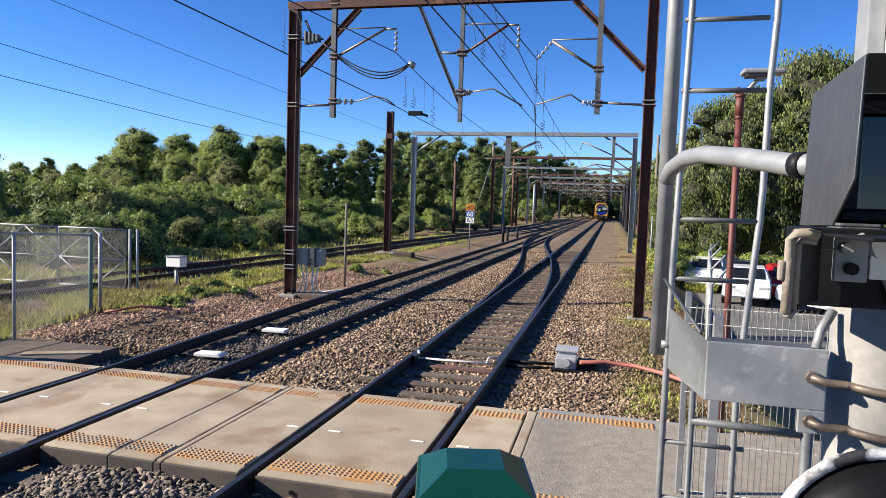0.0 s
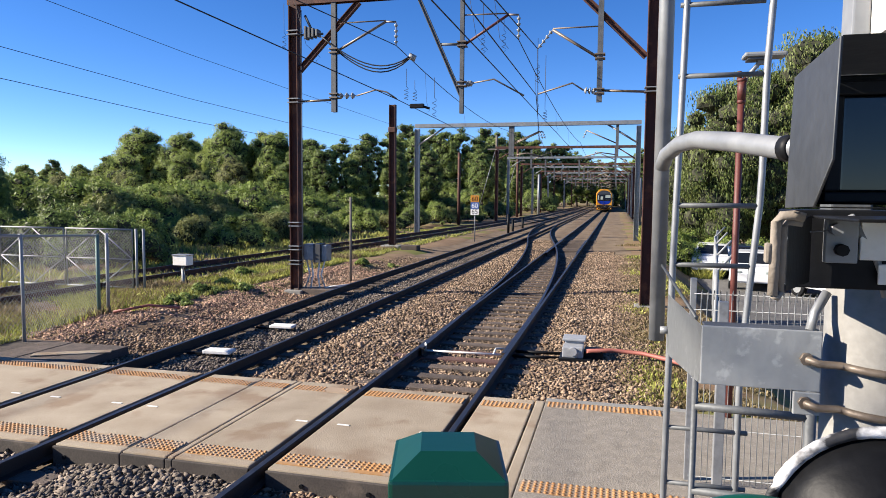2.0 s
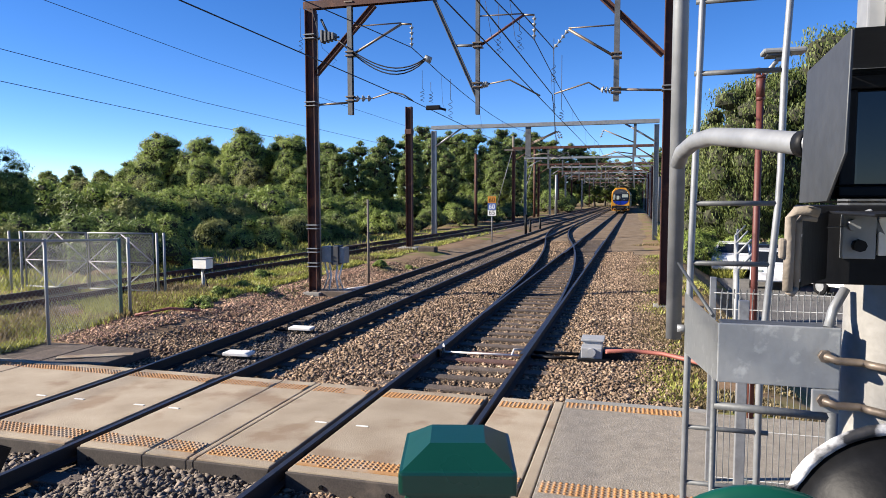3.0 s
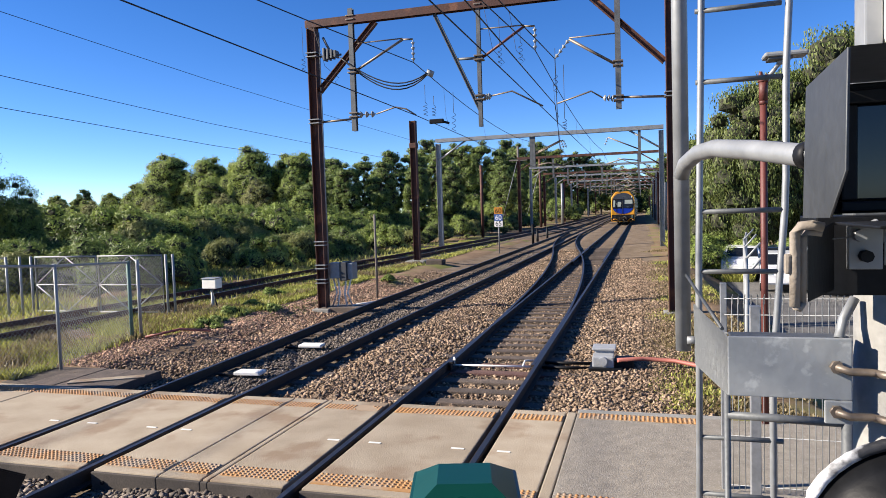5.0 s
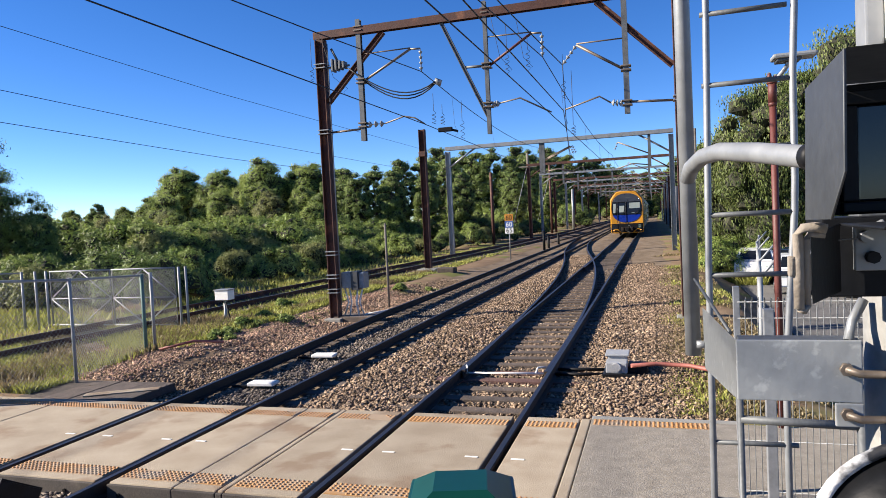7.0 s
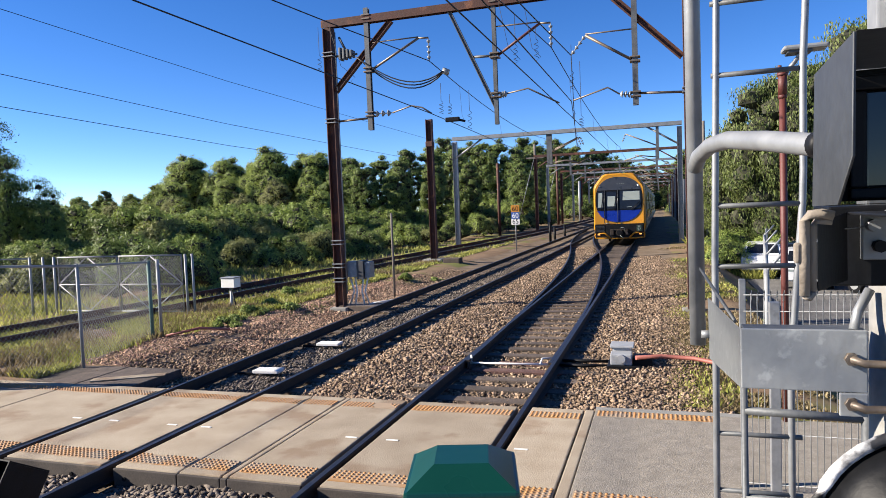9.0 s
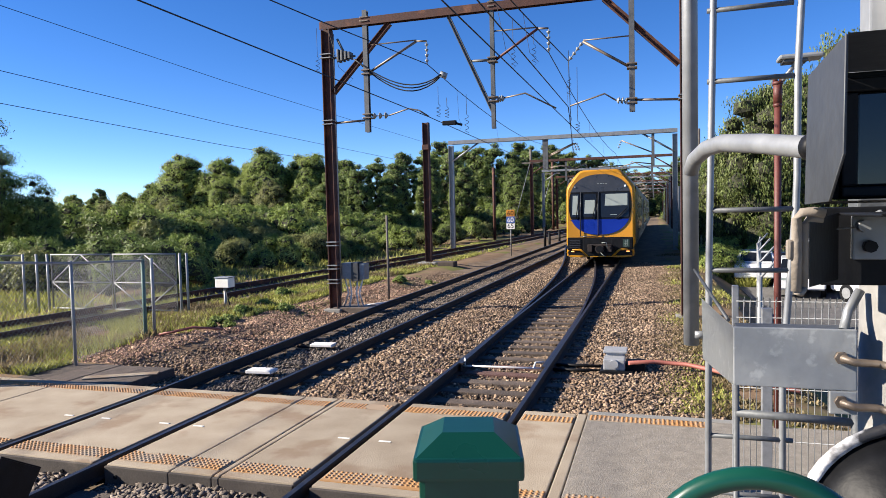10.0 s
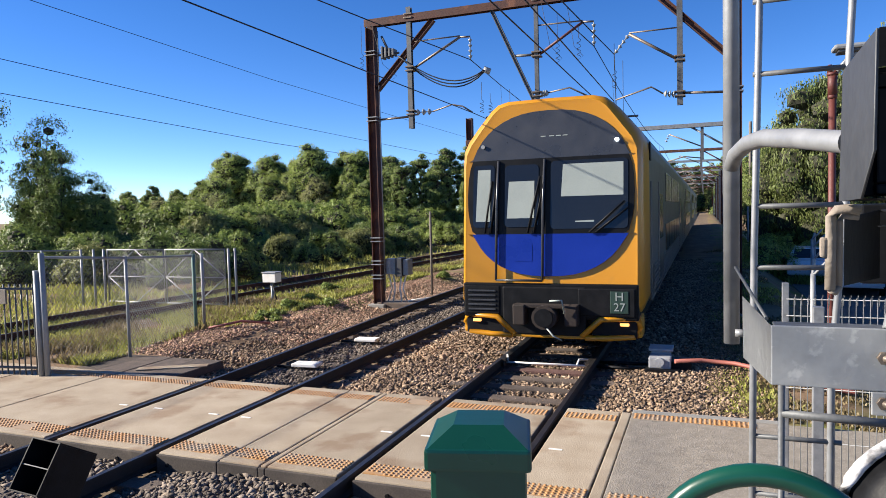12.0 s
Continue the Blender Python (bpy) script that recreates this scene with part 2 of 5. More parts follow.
def h_beam(a, b, w, d, turn=0.0, flange=0.018, web=0.014):
    """An H-section bar from a to b; w across the flanges, d between their outsides."""
    a, b = Vector(a), Vector(b)
    q = (b - a).to_track_quat("Z", "Y").to_matrix().to_4x4()
    m = Matrix.Translation(a) @ q @ pose(0, 0, 0, 0, 0, turn)
    n = (b - a).length
    e, f, c = w / 2, d / 2, web / 2
    g = f - flange
    prof = [(-e, -f), (e, -f), (e, -g), (c, -g), (c, g), (e, g), (e, f), (-e, f), (-e, g), (-c, g), (-c, -g), (-e, -g)]
    bm = bmesh.new()
    low, high = ([bm.verts.new(m @ Vector((x, y, z))) for x, y in prof] for z in (0, n))
    for k in range(12):
        bm.faces.new((low[k], low[(k + 1) % 12], high[(k + 1) % 12], high[k]))
    for ring in (low[::-1], high):
        for quad in ((0, 1, 2, 11), (5, 6, 7, 8), (3, 4, 9, 10)):
            bm.faces.new([ring[q] for q in quad]) if ring is high else bm.faces.new([ring[11 - q] for q in quad][::-1])
    return bm


def raw_mesh(name, verts, faces_per, material, parent=None, kind=""):
    """A mesh from arrays: verts (n, k, 3) of n loose pieces and their faces over k."""
    n, k = verts.shape[:2]
    fs = np.asarray(faces_per)
    idx = (np.arange(n)[:, None, None] * k + fs[None]).reshape(-1, fs.shape[1])
    me = bpy.data.meshes.new(name)
    me.vertices.add(n * k)
    me.vertices.foreach_set("co", verts.reshape(-1).astype(np.float32))
    me.loops.add(idx.size)
    me.loops.foreach_set("vertex_index", idx.reshape(-1).astype(np.int32))
    me.polygons.add(len(idx))
    me.polygons.foreach_set("loop_start", np.arange(0, idx.size, fs.shape[1], dtype=np.int32))
    me.polygons.foreach_set("loop_total", np.full(len(idx), fs.shape[1], dtype=np.int32))
    me.update()
    me.validate()
    ob = mesh_object(name, me, material, parent)
    return tagged(ob, kind=kind)


RNG = np.random.default_rng(5)
LEAF = [(0, 1, 2)]


def unit(n):
    v = RNG.normal(size=(n, 3))
    return v / np.linalg.norm(v, axis=1, keepdims=True)


def leaves(centres, normals, size, stretch=1.5):
    """Small pointed leaf sprays, as loose three-cornered pieces round the centres."""
    n = len(centres)
    a = np.cross(normals, unit(n))
    a /= np.linalg.norm(a, axis=1, keepdims=True) + 1e-9
    b = np.cross(normals, a)
    s = size * RNG.uniform(0.6, 1.35, (n, 1))
    bend = normals * s * RNG.uniform(-0.5, 0.5, (n, 1))
    return np.stack([centres - a * s * stretch - b * s * 0.5, centres - a * s * stretch * 0.7 + b * s * 0.6, centres + a * s * stretch + bend], 1)


STONE_FACES = [(0, 1, 2), (0, 2, 3), (0, 3, 4), (0, 4, 1), (5, 2, 1), (5, 3, 2), (5, 4, 3), (5, 1, 4)]


def stones(name, xs, ys, zs, size, material, parent):
    n = len(xs)
    base = np.array([(0, 0, 0.8), (1, 0.2, 0.1), (-0.1, 1, -0.1), (-1, 0.1, 0.1), (0.1, -1, 0), (0, 0, -0.7)])
    v = np.repeat(base[None], n, 0) + RNG.normal(0, 0.28, (n, 6, 3))
    ang = RNG.uniform(0, math.tau, n)
    c, s = np.cos(ang)[:, None], np.sin(ang)[:, None]
    v = np.stack([v[..., 0] * c - v[..., 1] * s, v[..., 0] * s + v[..., 1] * c, v[..., 2]], -1)
    v *= RNG.uniform(0.6, 1.35, (n, 1, 3)) * np.array((1, 1, 0.8))
    v *= (size * RNG.uniform(0.5, 1.35, n))[:, None, None]
    v += np.stack([xs, ys, zs], -1)[:, None]
    return raw_mesh(name, v, STONE_FACES, material, parent, "stuff")

# ---- ground ----
def ground_height(x, y):
    left = -0.03 - 0.23 * min(max((x + 6.9) / 1.0, 0), 1)
    right = 0.16 * min(max((x - 1.9) / 1.2, 0), 1)
    z = left + right if x > -6.9 else left
    if x > 4.4 and y > 9.6:
        z -= 0.95 * min((x - 4.4) / 1.4, 1) * min((y - 9.6) / 2, 1)
    return z + 0.035 * noise.noise(Vector((x * 0.5, y * 0.5, 0)))


def build_ground():
    bm = bmesh.new()
    xs = [-900, -400, -200, -120, -80, -60, -45, -35, -28, -24, -20] + [-17 + 0.5 * i for i in range(64)] + [17, 22, 30, 45, 70, 120, 200, 400, 900]
    ys = [-300, -100, -40, -15, -5] + [0.6 * i for i in range(60)] + [38 + 3 * i for i in range(22)] + [110, 130, 160, 200, 300, 500, 900]
    grid = [[bm.verts.new((x, y, ground_height(x, y))) for x in xs] for y in ys]
    for a, b in zip(grid, grid[1:]):
        for i in range(len(xs) - 1):
            bm.faces.new((a[i], a[i + 1], b[i + 1], b[i]))
    g = part("ground", bm, GROUND, None, smooth=True)
    tagged(g, "bare brown earth with patches of grass beside railway tracks", "ground", kind="structure")


build_ground()

# ---- tracks ----
GAUGE = 0.755
RAIL_PROFILE = [(-0.035, -0.004), (-0.028, 0.0), (0.028, 0.0), (0.035, -0.004), (0.035, -0.035), (0.009, -0.045), (0.009, -0.14), (0.07, -0.153), (0.07, -0.165), (-0.07, -0.165), (-0.07, -0.153), (-0.009, -0.14), (-0.009, -0.045), (-0.035, -0.035)]


def rail(parent, pts):
    bm = sweep(bmesh.new(), RAIL_PROFILE, pts)
    ob = part("rail", bm, RAIL, parent, "dark rusty rail with a worn bright head")
    ob.data.materials.append(RAIL_TOP)
    for p in ob.data.polygons:
        if p.normal.z > 0.9 and max(ob.data.vertices[v].co.z for v in p.vertices) > pts[0][2] - 0.012 and p.center.z > -0.01:
            p.material_index = 1
    return ob


SLEEPER_MESH = {}


def sleeper(parent, x, y, turn=0.0, width=2.5, material=None):
    key = (width, material)
    if key not in SLEEPER_MESH:
        ob = part("sleeper", box((-width / 2, -0.115, -0.3), (width / 2, 0.115, -0.168), 0.012), material or SLEEPER, parent)
        SLEEPER_MESH[key] = ob.data
    else:
        ob = new("sleeper", SLEEPER_MESH[key])
        ob.parent = parent
    ob.matrix_basis = pose(x, y, random.uniform(-0.012, 0.01), 0, random.uniform(-0.3, 0.3), turn + random.uniform(-1, 1))


def spread(n):
    return [-30 + (270 * i / n) for i in range(n + 1)]


right_track = thing("straight_track", "straight railway track on brown timber sleepers", "railway track", kind="structure")
for s in (-GAUGE, GAUGE):
    rail(right_track, [(s, y, 0) for y in spread(30)])
left_track = thing("parallel_track", "second railway track with dark rails in grey ballast", "railway track", kind="structure")
for x, lift in ((-4.65, 0.12), (-3.14, 0.0)):
    rail(left_track, [(x, y, lift * min(max((y - 9) / 9, 0), 1)) for y in [-30, 0, 9, 11, 13, 15, 17, 18.5, 22] + [30 + 12 * i for i in range(18)]])


def crossover_shift(y):
    if y < 12:
        return 0.0
    if y < 42:
        return -1.95 * ((y - 12) / 30) ** 2
    if y < 72:
        return -3.9 + 1.95 * ((72 - y) / 30) ** 2
    return -3.9


crossover = thing("crossover_track", "curved crossover rails leaving the straight track", "railway track", kind="structure")
ends = {-GAUGE: (-0.052, 12, 71), GAUGE: (-0.052, 12, 71)}
for s, (off, y0, y1) in ends.items():
    rail(crossover, [(s + crossover_shift(y) + (0.06 if s < 0 else -0.06) * max(1 - (y - 12) / 6, 0), y, 0.001) for y in [y0 + (y1 - y0) * i / 60 for i in range(61)]])
for s, off in ((-GAUGE, 0.1), (GAUGE, -0.1)):
    rail(crossover, [(s + off + 0.03, y, 0.0) if s > 0 else (s + off - 0.03, y, 0.0) for y in (33, 36, 40, 43)])

siding_line = [(-13.6, -30), (-12.7, 0), (-11.75, 12), (-11.1, 20), (-10.6, 29), (-10.1, 36), (-8.8, 57), (-7.8, 90), (-7.6, 150), (-7.6, 240)]


def siding_x(y):
    return float(np.interp(y, [p[1] for p in siding_line], [p[0] for p in siding_line]))


siding = thing("siding_track", "rusty siding track among weeds and grass", "railway track", kind="structure")
for s in (-GAUGE, GAUGE):
    ys = [-20 + 4 * i for i in range(60)]
    rail(siding, [(sum(siding_x(y + d) for d in (-8, -4, 0, 4, 8)) / 5 + s, y, 0.2) for y in ys])

for ob in siding.children:
    ob.data.materials[0] = RUST

bm = bmesh.new()
prev = None
for y in [-20 + 4 * i for i in range(56)]:
    c = sum(siding_x(y + d) for d in (-8, -4, 0, 4, 8)) / 5
    row = [bm.verts.new((c + u, y, z)) for u, z in ((-2.0, -0.08), (-1.4, 0.02), (1.4, 0.02), (2.0, -0.08))]
    if prev:
        for k in range(3):
            bm.faces.new((prev[k], prev[k + 1], row[k + 1], row[k]))
    prev = row
part("siding_bed", bm, BALLAST_BED, siding, "weedy dark ballast bed")

# ---- level crossing deck ----
Y0, Y1 = 6.73, 9.553


def panel(parent, x0, x1, material, label=""):
    return part("panel", box((x0 + 0.009, Y0, -0.22), (x1 - 0.009, Y1, -0.004 + random.uniform(-0.004, 0.002)), 0.014), material, parent, label)


def tactile(parent, x0, x1, y0, y1, bare=0.0):
    """A strip of raised tactile studs."""
    p = 0.052
    gx, gy = np.meshgrid(np.arange(x0 + p / 2, x1, p), np.arange(y0 + p / 2, y1, p))
    gx, gy = gx.ravel() + 0.0, gy.ravel()
    keep = np.array([noise.noise(Vector((x * 1.6, y * 2, 3))) * 0.5 + 0.5 for x, y in zip(gx, gy)]) >= bare
    gx, gy = gx[keep], gy[keep]
    if not len(gx):
        return
    ring = [(math.cos(a), math.sin(a)) for a in (math.tau * k / 6 for k in range(6))]
    base = np.array([(c * 0.019, s * 0.019, 0) for c, s in ring] + [(c * 0.013, s * 0.013, 0.009) for c, s in ring])
    v = base[None] + np.stack([gx, gy, np.full(len(gx), 0.0)], -1)[:, None]
    faces = [(k, (k + 1) % 6, 6 + (k + 1) % 6, 6 + k) for k in range(6)] + [(6, 7, 8, 9), (6, 9, 10, 11)]
    raw_mesh("tactile_studs", v, faces, TACTILE, parent, "stuff")
    part("tactile_strip", box((x0, y0 + 0.0, -0.02), (x1, y1, 0.0005)), TACTILE_BASE, parent, "faded orange tactile strip")


TACTILE_BASE = mat("faded_tactile_strip", (0.270, 0.194, 0.130), (0.324, 0.243, 0.162), 2.5, 0.85, bump=0.1, wear=(0.335, 0.178, 0.065), wear_scale=2.0, wear_at=0.5)
crossing = thing("level_crossing", "tan concrete level crossing panels between the rails with orange tactile strips", "level crossing", kind="structure")
spans = [(-8.2, -6.5), (-6.5, -4.74), (-4.56, -3.22), (-3.05, -2.25), (-2.25, -1.74), (-1.74, -1.66), (-1.66, -0.84), (-0.67, 0.67), (0.84, 1.5)]
for x0, x1 in spans:
    panel(crossing, x0, x1, CONCRETE)
    # added strip: dirty concrete, with the near face's shade in its dark tone
    part("edge_beam", box((x0 + 0.004, Y0 - 0.035, -0.24), (x1 - 0.004, Y0 - 0.001, -0.02), 0.008), EDGE, crossing, "dirty edge beam darkened for its shade")
    tactile(crossing, x0 + 0.03, x1 - 0.03, Y0 + 0.12, Y0 + 0.36, 0.36 if x1 < -3 or x0 == -0.67 else 0.2)
    tactile(crossing, x0 + 0.03, x1 - 0.03, Y1 - 0.4, Y1 - 0.18, 0.33 if x1 < 0.8 else 0.2)
panel(crossing, 1.5, 1.63, CONCRETE, "pale concrete edge strip")
for x in (-2.9, -1.2, -0.3, 0.35, -3.6, -4.2):
    part("bolt", rod([(x, Y0 - 0.02, -0.12), (x, Y0 - 0.05, -0.12)], 0.022, 6), BLACK, crossing)
for x in (-4.9, -4.3, -3.4, -2.9, -0.95, -0.45, 0.5, 1.0):
    part("white_mark", box((x - 0.07, 8.02, -0.004), (x + 0.07, 8.05, 0.002)), WHITE, crossing, "short worn white painted mark")
asphalt_path = part("footpath", box((1.63, 5.5, -0.2), (9.0, Y1, -0.003), 0.01), ASPHALT, None)
tagged(asphalt_path, "grey speckled asphalt footpath beside the level crossing", "footpath", kind="structure")
part("kerb", box((1.63, Y1, -0.2), (3.3, Y1 + 0.12, 0.004), 0.012), CONCRETE_GREY, asphalt_path, "pale concrete kerb")
tactile(asphalt_path, 1.66, 3.0, Y1 - 0.24, Y1 - 0.02, 0.0)
tactile(asphalt_path, 1.66, 4.2, Y0 + 0.12, Y0 + 0.36, 0.0)
part("path_edge", box((0.84, 5.9, -0.22), (4.2, Y0 - 0.003, -0.004), 0.01), CONCRETE, asphalt_path, "plain concrete edge beam")
west_path = part("footpath", box((-15.0, 4.6, -0.3), (-8.2, Y1, 0.0), 0.01), CONCRETE, None)
tagged(west_path, "pale concrete footpath leading to the crossing", "footpath", kind="structure")
hatch = thing("cable_pit", "worn brown timber and concrete pit cover beside the crossing", "pit cover", (-6.55, 10.2, 0.0))
for i in range(4):
    part("lid", box((-1.15 + 0.56 * i, -0.58, -0.16), (-0.6 + 0.56 * i, 0.58, -0.025 + 0.006 * (i % 2)), 0.012), SLEEPER, hatch)
part("cover_strip", box((-0.1, -0.5, -0.02), (1.05, -0.3, 0.0), 0.006), CONCRETE, hatch, "loose pale board", )
bpy.data.objects["cover_strip"].rotation_euler = (0, 0, 0.5)

# ---- overhead wiring portals ----
def insulator(parent, a, b, n=4, r=0.055):
    a, b = Vector(a), Vector(b)
    bm = rod([a, b], 0.015, 6)
    for i in range(n):
        p = a.lerp(b, (i + 0.6) / (n + 0.2))
        d = (b - a).normalized()
        tube(bm, [p - d * 0.025, p, p + d * 0.03], r, 10, r * 0.5)
    part("insulator", bm, PORCELAIN, parent, "ribbed glass insulator", True)


def tube_clip(parent, x, y, z, w=0.12):
    for dz in (-0.05, 0.05):
        part("clamp", box((x - w, y - 0.12, z + dz - 0.018), (x + w, y + 0.12, z + dz + 0.018), 0.006), BRONZE, parent)


def near_portal():
    y = 18.31
    p = thing("wiring_portal", "rusty brown steel portal frame carrying overhead wires", "railway gantry", (0, 0, 0))
    for x in (-6.13, 3.15):
        part("post", h_beam((x, y, -0.15), (x, y, 7.62), 0.25, 0.25, 90), RUST, p, "rusty H-section post")
        part("base_plate", box((x - 0.25, y - 0.25, -0.2), (x + 0.25, y + 0.25, -0.06), 0.02), CONCRETE_GREY, p, "concrete footing")
    part("beam", h_beam((-6.3, y, 7.73), (3.32, y, 7.73), 0.2, 0.2, 90), RUST, p, "rusty H-section cross beam")
    for x, s in ((-6.13, 1), (3.15, -1)):
        part("brace", h_beam((x + 0.14 * s, y, 5.9), (x + 1.85 * s, y, 7.62), 0.14, 0.14), RUST, p)
    for x, z in ((-6.13, 0.7), (-6.13, 1.75), (-6.13, 5.1), (-6.13, 6.9), (3.15, 5.12), (-6.13, 1.1)):
        for dz in (-0.05, 0.05):
            part("clamp", box((x - 0.16, y - 0.15, z + dz - 0.013), (x + 0.16, y + 0.15, z + dz + 0.013), 0.004), GALV, p)
    for x, z0 in ((-4.97, 4.77), (-1.48, 4.66), (1.94, 4.86)):
        w = 0.13 if x != -1.48 else 0.1
        part("drop_post", h_beam((x, y - 0.02, z0), (x, y - 0.02, 8.02), w, w), GALV_DARK, p, "grey steel drop post")
        tube_clip(p, x, y, 7.78, w * 0.9)
    part("brace", h_beam((-2.65, y, 7.65), (-1.5, y, 5.1), 0.09, 0.09), GALV_DARK, p, "slanting grey brace")
    part("strut", rod([(-2.05, y, 6.42), (-1.48, y, 6.4)], 0.035), GALV_DARK, p)
    # brackets that hold the catenary
    for x, zc, tip, hang in ((-4.97, 6.38, (-3.53, 7.07), (-3.25, 6.45)), (-1.48, 6.4, (-0.31, 7.07), (-0.05, 6.45)), (1.94, 5.95, (0.79, 6.64), (0.43, 6.2))):
        s = 1 if tip[0] > x else -1
        tube_clip(p, x, y, zc)
        part("bracket_arm", rod([(x + 0.08 * s, y, zc), (tip[0], y, tip[1])], 0.035), BRONZE if x != -1.48 else RED_OXIDE, p)
        part("stay", rod([(x, y, zc + 0.72), (tip[0], y, tip[1] + 0.03)], 0.018, 6), BRONZE, p)
        if s > 0:
            part("bracket_tip", rod([(tip[0], y, tip[1]), (hang[0], y, tip[1] - 0.02)], 0.025), BRONZE, p)
            insulator(p, (hang[0], y, tip[1] - 0.04), (hang[0], y, hang[1]), 4)
        else:
            insulator(p, (tip[0], y, tip[1]), (hang[0], y, hang[1]), 4)
    for x, z, pts in ((-4.97, 5.2, ((-4.34, 5.19), (-3.8, 5.33), (-3.5, 5.26), (-3.23, 5.08))), (-1.48, 5.4, ((-1.2, 5.42), (-0.66, 5.5), (0.11, 5.07))), (1.94, 5.12, ((1.56, 5.16), (1.29, 5.34), (0.46, 5.1)))):
        s = 1 if pts[0][0] > x else -1
        tube_clip(p, x, y, z)
        insulator(p, (x + 0.1 * s, y, z), (pts[0][0], y, pts[0][1]), 3, 0.09)
        part("steady_arm", rod([(a, y, b) for a, b in pts], 0.02), BRONZE, p, "thin bent steady arm")
    part("tie_arm", rod([(-5.95, y, 5.08), (-5.05, y, 5.1)], 0.03), BRONZE, p)
    part("tie_arm", rod([(3.05, y, 5.08), (2.0, y, 5.14)], 0.03), BRONZE, p)
    # switch gear and looping cables
    for i in range(4):
        part("switch_blade", box((-5.8 + 0.11 * i, y - 0.12, 6.72 + 0.02 * i), (-5.74 + 0.11 * i, y + 0.12, 7.05 - 0.03 * i), 0.01), GALV_DARK, p)
    part("switch_arm", rod([(-5.82, y, 7.35), (-5.62, y, 6.95)], 0.035), GALV_DARK, p)
    part("switch_bar", rod([(-5.95, y, 6.85), (-5.3, y, 6.85)], 0.03), GALV_DARK, p, "grey overhead switch bar")
    for k in range(3):
        pts = []
        for i in range(13):
            u = i / 12
            pts.append((-5.3 + 2.45 * u, y - 0.05 * k, 6.75 - 0.62 * u - (2.3 - 0.3 * k) * u * (1 - u) * (0.75 + 0.5 * u)))
        part("jumper_cable", rod(pts, 0.018, 6), WIRE, p)
    part("pulley", rod([(-2.84, y, 6.06), (-2.78, y, 6.2)], 0.1, 14), PORCELAIN, p, "white pulley", True)
    # curled dropper wires and a clamp on the contact wire
    for x, z0, z1, z2 in ((-5.97, 7.43, 6.65, 6.3), (-0.77, 7.1, 6.35, 6.0), (-0.27, 6.74, 6.42, 6.03), (-1.96, 5.43, 4.89, 4.48), (-2.46, 5.38, 5.11, 4.88), (-2.68, 5.67, 5.19, 4.91), (0.73, 5.85, 4.55, 4.36), (0.54, 6.25, 5.6, 5.21)):
        turns = [(x + 0.05 * math.cos(a), 17.4 + 0.05 * math.sin(a), z1 + (z2 - z1) * a / 18.8) for a in (18.8 * k / 24 for k in range(25))]
        part("dropper_wire", rod([(x, 17.4, z0), (x, 17.4, z1 + 0.05)] + turns, 0.006, 4), WIRE, p, "thin dropper wire with a curled end")
    part("wire_clamp", box((-2.58, 17.35, 4.7), (-2.22, 17.45, 4.81), 0.02), BLACK, p, "black clamp on the contact wire")
    part("clamp_tongue", rod([(-2.28, 17.4, 4.75), (-2.08, 17.4, 4.69)], 0.03, 8), BLACK, p)
    part("downpipe", rod([(-5.94, y, 0.3), (-5.94, y, 7.5)], 0.02), GALV, p)


def far_portal(y, x0, x1, top, material, drops, group="far wiring portals"):
    p = thing("wiring_portal", "steel portal frame over the railway tracks", "railway gantry", (0, y, 0), group=group)
    for x in (x0, x1):
        part("post", h_beam((x, 0, -0.2), (x, 0, top - 0.2), 0.3, 0.3, 90), material, p)
    part("beam", h_beam((x0 - 0.15, 0, top), (x1 + 0.15, 0, top), 0.24, 0.36, 90), material, p)
    for x, s in ((x0, 1), (x1, -1)):
        part("brace", rod([(x, 0, top - 1.3), (x + 1.9 * s, 0, top - 0.1)], 0.06), material, p)
    for x, s in drops:
        part("drop_post", h_beam((x, 0, top - 2.1), (x, 0, top + 0.1), 0.18, 0.18), GALV_DARK, p)
        part("bracket_arm", rod([(x, 0, top - 1.3), (x + 1.9 * s, 0, top - 0.45)], 0.04), BRONZE, p)
        part("steady_arm", rod([(x, 0, top - 2.0), (x + 1.0 * s, 0, top - 1.85), (x + 2.0 * s, 0, top - 2.1)], 0.035), BRONZE, p)
        insulator(p, (x + 1.9 * s, 0, top - 0.45), (x + 2.1 * s, 0, top - 0.95), 3, 0.09)
    return p


near_portal()
far_portal(45.49, -10.7, 3.65, 7.28, GALV, ((2.36, -1), (-4.23, 1), (-4.4, 1)))
far_portal(70, -9.5, 4.3, 7.6, RUST, ((2.2, -1), (-6.0, 1)))
for k, y in enumerate((84, 96, 109, 121, 134, 147, 176, 205)):
    far_portal(y, -10.5, 4.6, 7.4 - 0.2 * (k % 2), (GALV, RUST)[k % 2], ((2.2, -1), (-2.0, 1), (-6.0, 1)))


def wire(name, label, pts, r=0.009, sag=0.0):
    w = thing(name, label, "overhead wire", group="overhead wires")
    out = []
    for a, b in zip(pts, pts[1:]):
        for i in range(8):
            u = i / 8
            out.append(Vector(a).lerp(Vector(b), u) - Vector((0, 0, 4 * sag * u * (1 - u))))
    out.append(Vector(pts[-1]))
    part("strand", rod(out, r, 5), WIRE, w)
    return w, out


